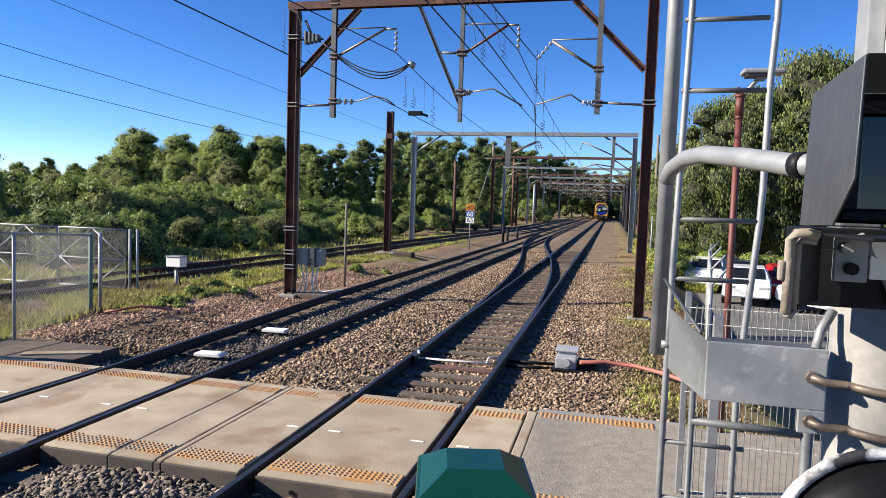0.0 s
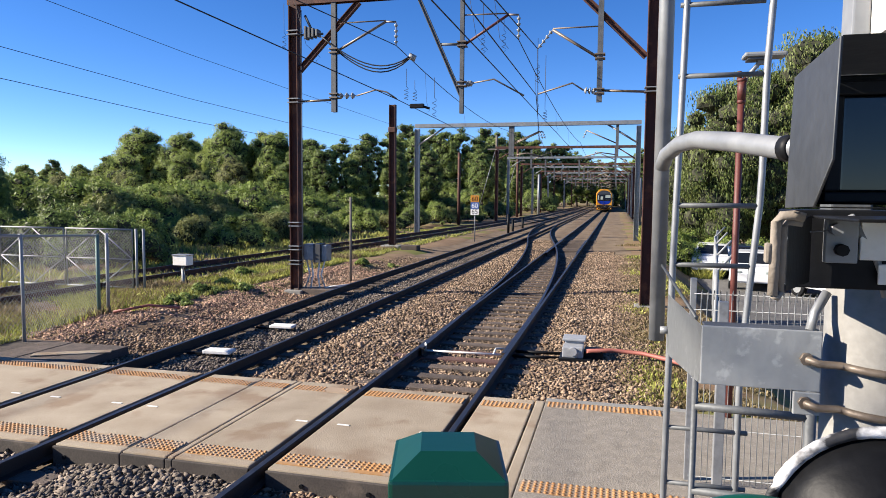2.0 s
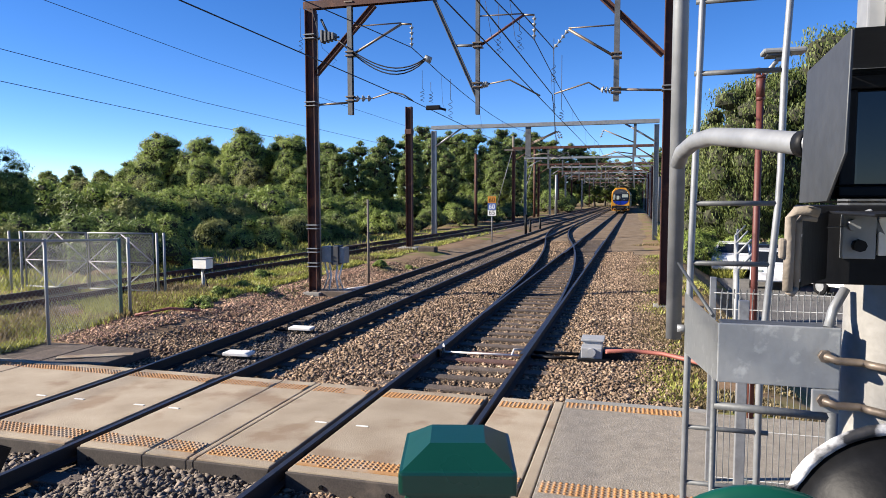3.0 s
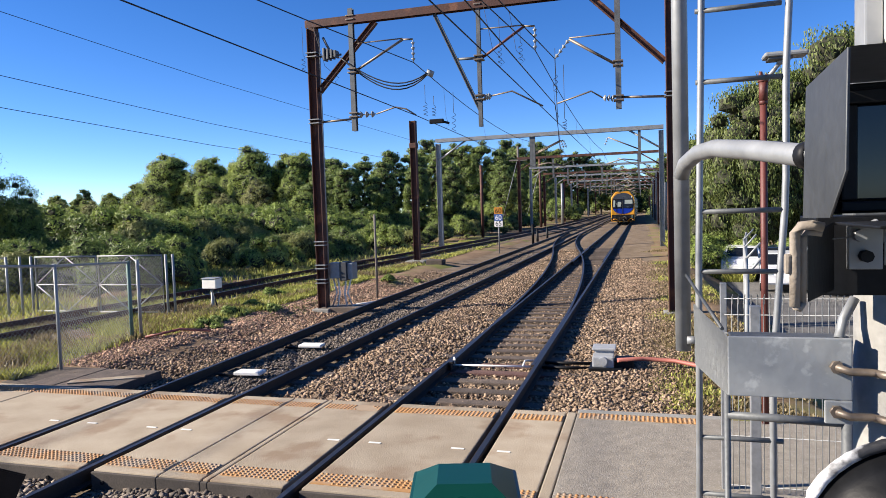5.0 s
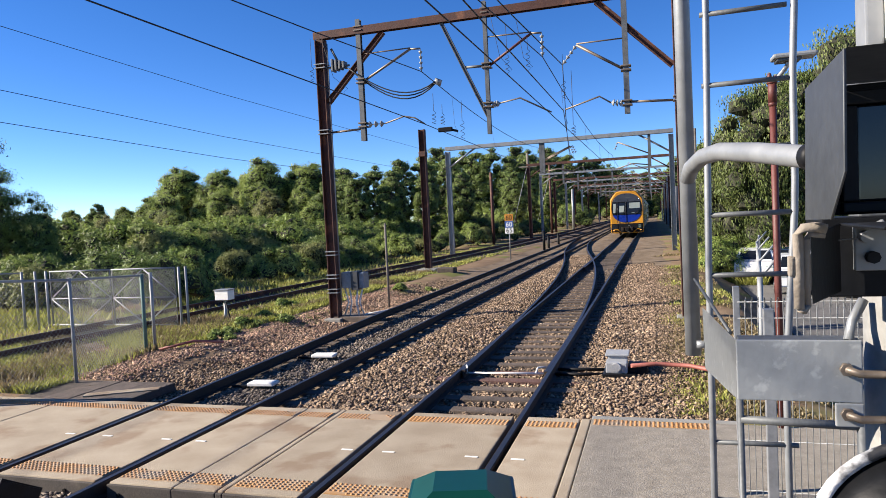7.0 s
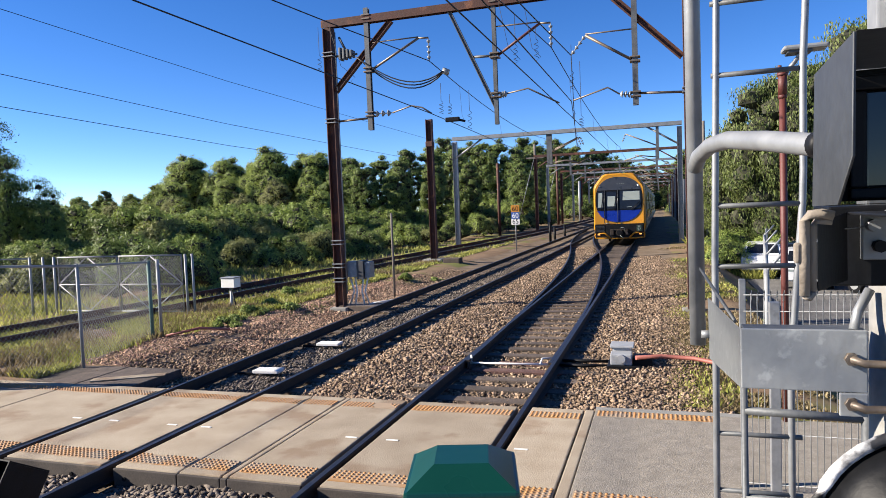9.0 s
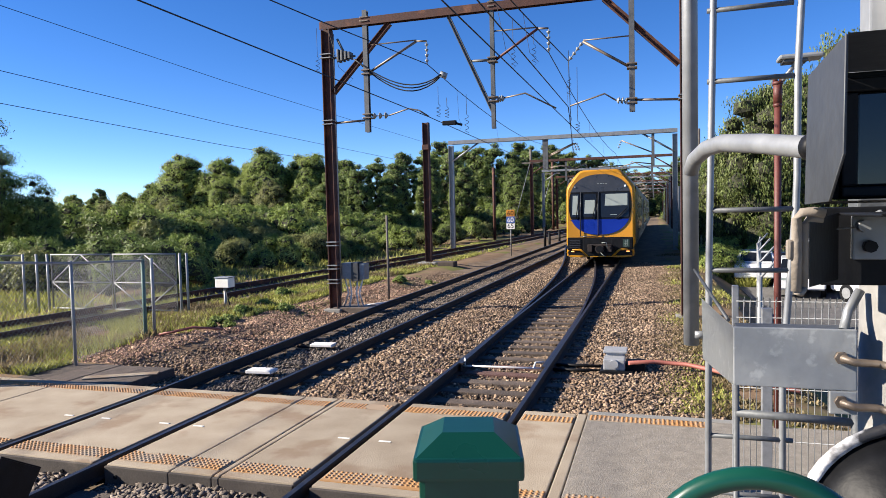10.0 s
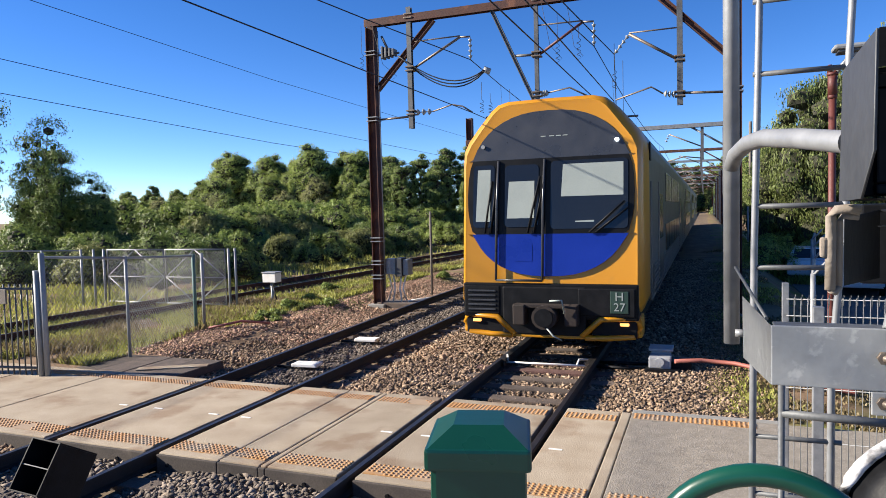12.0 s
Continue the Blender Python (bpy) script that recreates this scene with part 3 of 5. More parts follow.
def catenary(xs, label):
    """A messenger wire, a contact wire and the droppers between them. xs: (y, messenger x and z, contact x and z)."""
    w, top = wire("catenary_wire", label, [(x, y, z) for y, x, z, _, _ in xs], 0.012, 0.35)
    low = [(x, y, z) for y, _, _, x, z in xs]
    fine = []
    for a, b in zip(low, low[1:]):
        fine += [Vector(a).lerp(Vector(b), i / 8) for i in range(8)]
    fine.append(Vector(low[-1]))
    part("contact_strand", rod(fine, 0.011, 5), WIRE, w)
    for i in range(1, len(top) - 1, 2):
        if i % 8:
            a, b = top[i], fine[i]
            z = b.z + 0.3 * (a.z - b.z)
            part("dropper", rod([a, (a.x * 0.5 + b.x * 0.5, a.y, z), (b.x + 0.05, b.y, b.z + 0.12), (b.x - 0.04, b.y, b.z + 0.06), b], 0.004, 4), WIRE, w)


catenary([(-20, -2.05, 6.7, -0.1, 5.1), (18.31, -0.05, 6.45, 0.05, 5.07), (45.5, 0.1, 6.05, 0.1, 5.1), (70, -0.2, 6.6, -0.2, 5.1), (96, 0.2, 6.4, 0.2, 5.1), (150, 0, 6.4, 0, 5.1), (205, 0, 6.4, 0, 5.1)], "overhead catenary wire above the straight track")
catenary([(-20, -7.2, 6.7, -3.4, 5.1), (18.31, -3.25, 6.45, -3.23, 5.07), (45.5, -4.6, 6.9, -4.0, 5.1), (70, -3.8, 6.6, -3.8, 5.1), (96, -4.0, 6.4, -4.0, 5.1), (150, -3.9, 6.4, -3.9, 5.1), (205, -3.9, 6.4, -3.9, 5.1)], "overhead catenary wire above the parallel track")
catenary([(-20, -1.5, 6.6, 0.4, 5.1), (18.31, 0.43, 6.2, 0.41, 5.08), (45.5, -2.6, 6.6, -2.4, 5.2), (70, -3.6, 6.6, -3.6, 5.1)], "overhead catenary wire above the crossover")
for x, z in ((-17.6, 9.85), (-17.6, 7.75), (-17.6, 6.7)):
    wire("power_line", "thin power line strung high beside the railway", [(x, -40, z + 1.3), (x, 30, z - 0.6), (x, 100, z - 0.9), (x, 170, z - 0.9)], 0.012, 0.05)

# ---- train ----
def outline(w, z0, shoulder, roof, flat):
    """Half section of the car body, from the sill to the roof's middle, as (x, z)."""
    drop = roof - shoulder
    arc = [(w, shoulder - 0.25), (w - 0.015, shoulder - 0.05), (w - 0.09, shoulder + 0.12), (w - 0.28, shoulder + 0.48 * drop), (flat + 0.24, roof - 0.2 * drop), (flat + 0.12, roof - 0.07 * drop), (flat - 0.05, roof - 0.01)]
    return [(w - 0.1, z0), (w, z0 + 0.25), *arc, (0, roof)]


def loft(bm, rings):
    vs = [[bm.verts.new(p) for p in r] for r in rings]
    n = len(vs[0])
    for a, b in zip(vs, vs[1:]):
        for k in range(n):
            bm.faces.new((a[k], a[(k + 1) % n], b[(k + 1) % n], b[k]))
    return vs


def section(y, w, z0, shoulder, roof, flat, lean=0.0):
    half = outline(w, z0, shoulder, roof, flat)
    pts = half + [(-x, z) for x, z in half[-2::-1]]
    return [(x, y + lean * max(z - 1.25, 0), z) for x, z in pts]


def face_patch(pts, y0, lean, thick=0.015):
    """A panel on the raked front, from an outline of (x, z); it stands proud by thick."""
    bm = bmesh.new()
    front = [bm.verts.new((x, y0 + lean * max(z - 1.25, 0) - thick, z)) for x, z in pts]
    back = [bm.verts.new((x, y0 + lean * max(z - 1.25, 0) + 0.02, z)) for x, z in pts]
    bm.faces.new(front)
    n = len(pts)
    for k in range(n):
        bm.faces.new((front[k], back[k], back[(k + 1) % n], front[(k + 1) % n]))
    bmesh.ops.recalc_face_normals(bm, faces=bm.faces)
    bmesh.ops.triangulate(bm, faces=[f for f in bm.faces if len(f.verts) > 4])
    return bm


def oval(cx, cz, rx, up, down, z_from, z_to, n=48, power=2.4):
    """The part of an upright oval between two heights."""
    pts = []
    for k in range(n):
        a = math.tau * k / n
        c, s = math.cos(a), math.sin(a)
        x = cx + rx * math.copysign(abs(c) ** (2 / power), c)
        z = cz + (up if s > 0 else down) * math.copysign(abs(s) ** (2 / power), s)
        pts.append((x, min(max(z, z_from), z_to)))
    out = []
    for p in pts:
        if not out or (Vector(p) - Vector(out[-1])).length > 1e-4:
            out.append(p)
    return out


def glyph(text, size, m, material, parent, name="lettering", label=""):
    cu = bpy.data.curves.new(name, "FONT")
    cu.body, cu.size, cu.extrude, cu.align_x, cu.align_y = text, size, 0.002, "CENTER", "CENTER"
    tmp = new(name, cu)
    me = bpy.data.meshes.new_from_object(tmp.evaluated_get(bpy.context.evaluated_depsgraph_get()))
    bpy.data.objects.remove(tmp)
    ob = mesh_object(name, me, material, parent, label)
    ob.matrix_basis = m
    return ob


LEAN = 0.11


def rounded(x0, x1, z0, z1, r=0.07):
    pts = []
    for cx, cz, a0 in ((x1 - r, z0 + r, -90), (x1 - r, z1 - r, 0), (x0 + r, z1 - r, 90), (x0 + r, z0 + r, 180)):
        pts += [(cx + r * math.cos(radians(a0 + 22.5 * k)), cz + r * math.sin(radians(a0 + 22.5 * k))) for k in range(5)]
    return pts


CAR = 20.2


def build_train():
    t = thing("passenger_train", "double-deck electric train with yellow and blue front and stainless sides", "train")
    # yellow nose
    bm = bmesh.new()
    vs = loft(bm, [section(0.03, 1.36, 0.72, 3.48, 4.26, 0.66, LEAN), section(0.02, 1.41, 0.7, 3.52, 4.32, 0.7, LEAN), section(0.07, 1.455, 0.7, 3.56, 4.37, 0.74, LEAN), section(0.16, 1.485, 0.7, 3.59, 4.39, 0.76, LEAN * 0.9), section(0.32, 1.505, 0.7, 3.62, 4.4, 0.78, LEAN * 0.8), section(1.25, 1.515, 0.7, 3.65, 4.4, 0.8, 0.02)])
    bm.faces.new(vs[0])
    bm.faces.new(vs[-1][::-1])
    bmesh.ops.recalc_face_normals(bm, faces=bm.faces)
    nose = part("nose", bm, YELLOW, t, "yellow painted cab front")
    nose.data.shade_smooth()
    nose.data.set_sharp_from_angle(angle=radians(35))
    y0 = 0.028
    part("upper_panel", face_patch(oval(0, 2.75, 1.37, 1.42, 1.38, 3.36, 4.2), y0, LEAN, 0.012), TRAIN_GREY, t, "dark grey curved panel above the windscreen")
    part("windscreen_surround", face_patch(oval(0, 2.75, 1.37, 1.42, 1.38, 2.08, 3.36), y0, LEAN, 0.012), TRAIN_BLACK, t, "black windscreen surround")
    part("blue_panel", face_patch(oval(0, 2.75, 1.37, 1.42, 1.38, 1.3, 2.08), y0, LEAN, 0.014), BLUE, t, "bright blue curved lower panel")
    for x0, x1, z0, z1 in ((-1.27, -0.9, 2.2, 3.28), (-0.72, -0.15, 2.2, 3.26), (0.05, 1.27, 2.16, 3.3)):
        part("window", face_patch(rounded(x0, x1, z0, z1), y0, LEAN, 0.02), DARK_GLASS, t, "dark cab window")
    for x0, x1, z0, z1 in ((-1.22, -0.97, 2.3, 3.2), (-0.68, -0.22, 2.35, 2.98), (0.22, 1.2, 2.7, 3.24)):
        part("blind", face_patch([(x0, z0), (x1, z0), (x1, z1), (x0 + 0.03, z1)], y0, LEAN, 0.024), BLIND, t, "pale lowered blind")
    part("dashboard_paper", face_patch([(0.45, 2.27), (0.75, 2.27), (0.75, 2.3), (0.45, 2.29)], y0, LEAN, 0.024), BLIND, t)
    def on_face(x, z, out=0.03):
        return (x, y0 + LEAN * max(z - 1.25, 0) - out, z)
    for x in (-0.83, -0.05):
        part("door_handrail", rod([on_face(x, 3.34, 0.03), on_face(x - 0.02, 2.6, 0.05), on_face(x - 0.02, 1.3, 0.05)], 0.022), TRAIN_GREY, t, "grey vertical door rail")
    part("door_sill", rod([on_face(-0.85, 1.3, 0.05), on_face(-0.07, 1.3, 0.05)], 0.02), TRAIN_GREY, t)
    part("door_hatch", face_patch([(-0.55, 1.62), (-0.25, 1.62), (-0.25, 1.9), (-0.55, 1.9)], y0, LEAN, 0.018), BLUE, t)
    for x, zt, x2, zb in ((-0.93, 3.0, -1.05, 2.1), (-0.12, 3.05, -0.32, 2.1), (1.22, 2.6, 0.68, 2.1)):
        part("wiper", rod([on_face(x, zt, 0.05), on_face((x + x2) / 2, (zt + zb) / 2, 0.07), on_face(x2, zb, 0.05)], 0.018, 6), BLACK, t, "black wiper arm")
        part("wiper", rod([on_face(x + 0.06, zt - 0.1, 0.05), on_face(x2 + 0.1, zb, 0.05)], 0.014, 6), BLACK, t)
    for x in (-1.1, 1.1):
        part("marker_light", rod([on_face(x, 3.6, 0.01), on_face(x, 3.6, 0.05)], 0.035, 12), LAMP_WHITE if x > 0 else PORCELAIN, t, "small round marker light")
    for i, x in enumerate((-0.12, 0.02, 0.13, 0.24)):
        part("lettering_bar", face_patch([(x, 3.72), (x + 0.08, 3.72), (x + 0.08, 3.735), (x, 3.735)], y0, LEAN, 0.016), BLIND, t)
    # black band with coupler
    part("black_band", box((-1.43, 0.0, 0.66), (1.43, 0.5, 1.25), 0.03), TRAIN_BLACK, t, "black lower band")
    for k in range(5):
        part("louvre", box((-1.34, -0.03, 0.78 + 0.08 * k), (-0.86, 0.03, 0.81 + 0.08 * k), 0.008), TRAIN_GREY, t)
    part("louvre_frame", box((-1.4, -0.012, 0.72), (-0.8, 0.02, 1.2), 0.01), BLACK, t)
    part("number_panel", box((0.5, -0.02, 0.72), (1.38, 0.02, 1.18), 0.02), BLACK, t)
    part("number_plate", box((1.0, -0.03, 0.78), (1.28, 0.0, 1.14), 0.01), PLATE_GREEN, t, "dark green set number plate")
    up = pose(0, 0, 0, 90, 0, 0)
    glyph("H", 0.2, Matrix.Translation((1.14, -0.034, 1.05)) @ up, BLIND, t)
    glyph("27", 0.19, Matrix.Translation((1.14, -0.034, 0.88)) @ up, BLIND, t)
    part("coupler_pocket", box((-0.75, -0.015, 0.3), (0.62, 0.25, 1.2), 0.03), BLACK, t)
    cp = part("coupler", rod([(0.0, 0.2, 0.72), (0.0, -0.3, 0.72)], 0.2, 14), RAIL, t, "steel coupler head")
    part("coupler_face", rod([(0.0, -0.3, 0.72), (0.0, -0.33, 0.72)], 0.15, 14), BLACK, cp)
    for x in (-0.42, 0.42):
        part("coupler_box", box((x - 0.1, -0.25, 0.58), (x + 0.1, 0.0, 0.92), 0.02), RAIL, cp)
    part("coupler_bar", box((-0.4, -0.2, 0.86), (0.4, -0.08, 0.93), 0.015), RAIL, cp)
    part("air_hose", rod([(0.05, -0.3, 0.55), (0.16, -0.36, 0.44), (0.28, -0.3, 0.36)], 0.014, 6), BLIND, cp)
    part("air_hose", rod([(0.1, -0.3, 1.0), (0.3, -0.34, 1.02), (0.33, -0.3, 0.8)], 0.016, 6), BLIND, cp)
    # yellow bumper with lamps
    part("bumper", box((-0.66, 0.0, 0.235), (0.66, 0.3, 0.3), 0.02), YELLOW, t, "yellow lower bumper")
    for s in (-1, 1):
        pts = [(0.55 * s, 0.02, 0.3), (0.85 * s, 0.0, 0.66), (1.36 * s, 0.08, 0.69), (1.44 * s, 0.16, 0.5), (1.34 * s, 0.1, 0.31), (0.95 * s, 0.03, 0.27), (0.6 * s, 0.02, 0.27)]
        part("bumper_loop", rod(pts, 0.06, 10), YELLOW, t)
        part("lamp_pocket", box((min(0.7 * s, 1.4 * s), 0.06, 0.28), (max(0.7 * s, 1.4 * s), 0.4, 0.7), 0.02), BLACK, t)
        part("headlight", box((min(1.14 * s, 1.28 * s), 0.02, 0.53), (max(1.14 * s, 1.28 * s), 0.1, 0.59), 0.012), LAMP_ORANGE, t, "lit orange headlight")
        part("bumper_corner", box((min(1.3 * s, 1.47 * s), 0.12, 0.27), (max(1.3 * s, 1.47 * s), 0.6, 0.72), 0.05), YELLOW, t)
    # cars
    for c in range(4):
        a = 1.25 if c == 0 else CAR * c + 0.15
        b = CAR * (c + 1) - 0.15
        bm = bmesh.new()
        vs = loft(bm, [section(a, 1.515, 0.7, 3.65, 4.4, 0.8), section(b, 1.515, 0.7, 3.65, 4.4, 0.8)])
        bm.faces.new(vs[0])
        bm.faces.new(vs[-1][::-1])
        bmesh.ops.recalc_face_normals(bm, faces=bm.faces)
        body = part("car_body", bm, STEEL, t, "stainless steel double-deck car body")
        for s in (-1, 1):
            lo, hi = (1.51 * s, 1.535 * s) if s > 0 else (1.535 * s, 1.51 * s)
            for k in range(7):
                z = 0.82 + 0.09 * k
                part("corrugation", box((lo, a + 0.2, z), (hi, b - 0.2, z + 0.035)), STEEL, body)
            for y in np.arange(a + 5.2, b - 5.0, 1.6):
                for z0, z1 in ((1.35, 2.05), (2.6, 3.3)):
                    part("window", box((lo, y, z0), (hi, y + 1.25, z1), 0.01), DARK_GLASS, body)
            for y in (a + 2.4, b - 4.0):
                d = part("door", box((lo, y, 0.95), (hi, y + 1.5, 3.0), 0.01), STEEL, body, "passenger door")
                for q in (0.1, 0.8):
                    part("door_window", box((lo + 0.004 * s, y + q, 1.8), (hi + 0.004 * s, y + q + 0.58, 2.75), 0.01), DARK_GLASS, d)
            if c == 0:
                part("cab_door", box((lo, 1.5, 0.85), (hi, 2.2, 2.95), 0.01), STEEL, body)
                part("cab_stripe", box((lo, 1.26, 3.3), (hi, 1.5, 3.62), 0.01), BLACK, body)
        part("underframe", box((-1.3, a + 0.4, 0.32), (1.3, b - 0.4, 0.75), 0.02), BLACK, body)
        for y in (a + 2.9, b - 2.9):
            g = part("bogie", box((-1.1, y - 1.7, 0.28), (1.1, y + 1.7, 0.62), 0.05), BLACK, body)
            for dy in (-1.2, 1.2):
                for s in (-1, 1):
                    part("wheel", rod([(s * 0.7, y + dy, 0.46), (s * 0.83, y + dy, 0.46)], 0.45, 20), RAIL, g)
    part("pantograph", rod([(-0.6, 9, 4.4), (-0.1, 10.2, 4.75), (0.0, 9.0, 5.08)], 0.03), GALV_DARK, t)
    part("pantograph_head", rod([(-0.7, 9.0, 5.06), (0.7, 9.0, 5.06)], 0.03), GALV_DARK, t)
    return t


LAMP_WHITE = glow("lit_marker_lamp", (0.8, 0.9, 1.0), 1.2)
LAMP_ORANGE = glow("lit_orange_lamp", (1.0, 0.4, 0.1), 0.8)
PLATE_GREEN = mat("plate_green", (0.0108, 0.032, 0.024), (0.0162, 0.043, 0.032), 4, 0.5, bump=0)
train = build_train()
for ob in train.children_recursive:
    if ob.name.startswith("lettering") and not ob.name.startswith("lettering_bar"):
        ob.location.x *= 1.035
        continue
    low = ob.name.startswith(("bumper", "lamp_pocket", "headlight", "coupler_pocket"))
    for v in ob.data.vertices:
        v.co.x *= 1.035
        if low and v.co.z < 0.72:
            v.co.z += 0.2 * (0.72 - v.co.z)

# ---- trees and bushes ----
# dark brown-green for the crown cores: the shade between leaves, put into the colour
CROWN_SHADE = mat("inner_crown_shade", (0.02, 0.02, 0.011), (0.04, 0.042, 0.02), 3, 0.9, bump=0)


def foliage(blobs, count, size, material, parent, name="crown", middle=None, hang=0.0, core=0.7):
    """Leaf sprays over the outer parts of many uneven clumps, round dense cores whose dark colour stands for inner
    shade.
    """
    vol = np.array([b[3] ** 2 for b in blobs])
    share = np.maximum((vol / vol.sum() * count).astype(int), 20)
    cs, ns = [], []
    for (x, y, z, r), n in zip(blobs, share):
        d = unit(n)
        if middle is None:
            d[:, 2] = np.where(d[:, 2] < -0.35, -d[:, 2], d[:, 2])
        else:
            out = np.array((x, y, z)) - np.array(middle)
            out = out / (np.linalg.norm(out) + 1e-6)
            inward = d @ out
            d = np.where((inward < -0.2)[:, None], d - 2 * inward[:, None] * out, d)
        axes = RNG.uniform(0.8, 1.2, 3) * np.array((1, 1, 0.85))
        lump = 0.9 + 0.22 * np.sin(d[:, 0] * 5 + x * 3) * np.cos(d[:, 1] * 6 + y * 3) + RNG.normal(0, 0.06, n)
        rad = r * lump * (0.78 + 0.34 * RNG.uniform(0, 1, n))
        cs.append(np.array((x, y, z)) + d * rad[:, None] * axes)
        ns.append(d * 1.0 + unit(n) * 0.6)
    # solid cores fill the clumps and carry their inner shade as colour
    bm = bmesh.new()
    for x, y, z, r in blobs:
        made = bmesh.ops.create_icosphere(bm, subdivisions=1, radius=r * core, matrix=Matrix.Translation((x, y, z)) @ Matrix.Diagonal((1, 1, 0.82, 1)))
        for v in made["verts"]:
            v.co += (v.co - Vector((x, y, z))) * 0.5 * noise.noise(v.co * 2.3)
    part("inner_" + name, bm, CROWN_SHADE, parent)
    c, nn = np.concatenate(cs), np.concatenate(ns)
    nn /= np.linalg.norm(nn, axis=1, keepdims=True)
    made = leaves(c, nn, size)
    if hang:
        made[:, 2] = made[:, :2].mean(1) + (made[:, 2] - made[:, :2].mean(1)) * (1 - hang) + np.array((0, 0, -3.4 * size)) * hang * RNG.uniform(0.6, 1.5, (len(made), 1))
    raw_mesh(name, made, LEAF, material, parent)


def dome_tree(height, spread_r, material, label, seed, count=13000, size=0.1, low=0.14, lumps=46, hang=0.0, rough=0.16, core=0.7):
    """A tapered trunk with limbs that end in rounded lumps of leaves, which close into a domed crown."""
    rnd = random.Random(seed)
    t = thing("tree", label, "tree")
    bm = bmesh.new()
    tube(bm, [(0.1 * math.sin(k + seed), 0.1 * math.cos(2 * k), height * 0.78 * k / 6 - 0.3 * (k == 0)) for k in range(7)], height * 0.018 + 0.05, 7, 0.05)
    mid = Vector((0, 0, height * (0.5 + low / 2)))
    half = height * (0.5 - low / 2)
    blobs = []
    for k in range(lumps):
        u = 1 - 2 * (k + 0.5) / lumps
        a = 2.39996 * k + rnd.uniform(-0.3, 0.3)
        w = math.sqrt(1 - u * u)
        q = 1 - abs(rnd.gauss(0, rough))
        taper = 1.0 if u < 0 else 1 - 0.22 * u
        r = spread_r * rnd.choice((0.24, 0.3, 0.34, 0.42))
        p = mid + Vector((w * math.cos(a) * spread_r * taper * q, w * math.sin(a) * spread_r * taper * q, u * half * q * (0.98 if u > 0 else 0.9)))
        p -= (p - mid).normalized() * r * 0.75
        blobs.append((*p, r))
        if k % 3 == 0:
            base = Vector((0, 0, max(p.z * 0.6, 0.5)))
            tube(bm, [base, base.lerp(p, 0.6) + Vector((0, 0, 0.15)), p], 0.02 + 0.004 * height, 5, 0.012, False)
    part("trunk", bm, BARK, t, smooth=True)
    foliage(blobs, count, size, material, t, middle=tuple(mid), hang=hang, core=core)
    return t


def bush(w, h, material, label, seed, count=2600, size=0.1):
    rnd = random.Random(seed)
    t = thing("bush", label, "bush")
    blobs = []
    for k in range(26):
        a, q = rnd.uniform(0, math.tau), rnd.uniform(0, 1) ** 0.6
        x, y = w * q * math.cos(a), w * q * math.sin(a) * 0.8
        blobs.append((x, y, h * (0.2 + 0.55 * (1 - q * q)) * rnd.uniform(0.6, 1.25), w * rnd.uniform(0.16, 0.4)))
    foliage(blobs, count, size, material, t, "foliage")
    for x, y, z, r in blobs[:5]:
        part("stem", rod([(x * 0.2, y * 0.2, -0.1), (x * 0.6, y * 0.6, z * 0.6), (x, y, z)], 0.03, 5, 0.01), BARK, t)
    return t


def plant(proto, rows, group):
    """Places the first row's tree itself, and copies for the rest. Rows: x, y, scale, turn."""
    first = True
    for x, y, s, turn in rows:
        z = ground_height(x, y) - 0.02
        if first:
            proto.matrix_basis = pose(x, y, z, 0, 0, turn)
            proto.scale = (s, s, s)
            proto["group"] = group
            first = False
        else:
            proto.scale = (s, s, s)
            copy_thing(proto, pose(x, y, z, 0, 0, turn))
    x, y, s, turn = rows[0]
    proto.scale = (s, s, s)


rnd = random.Random(11)
gums = [
    dome_tree(12, 3.3, LEAF_A, "tall eucalyptus with bright green domed leaf clumps", 3),
    dome_tree(12, 2.7, LEAF_B, "tall dark green tree with a dense crown", 8, low=0.04),
    dome_tree(12, 3.9, LEAF_A, "broad green gum tree with a domed crown", 21, rough=0.24, lumps=52),
    dome_tree(12, 2.4, LEAF_B, "narrow dark tree beside the railway", 5, low=0.03, lumps=50),
    dome_tree(12, 3.4, LEAF_D, "olive green tree behind bushes", 14, low=0.03, rough=0.2),
    dome_tree(12, 3.5, LEAF_E, "drooping olive and brown tree beside the car park", 27, 26000, 0.075, 0.02, 60, 0.6),
    dome_tree(12, 3.0, LEAF_B, "open-crowned dark gum tree with a thin trunk", 41, 17000, 0.075, 0.1, 44, 0.25, 0.34, 0.3)]
rows = {k: [] for k in range(len(gums))}
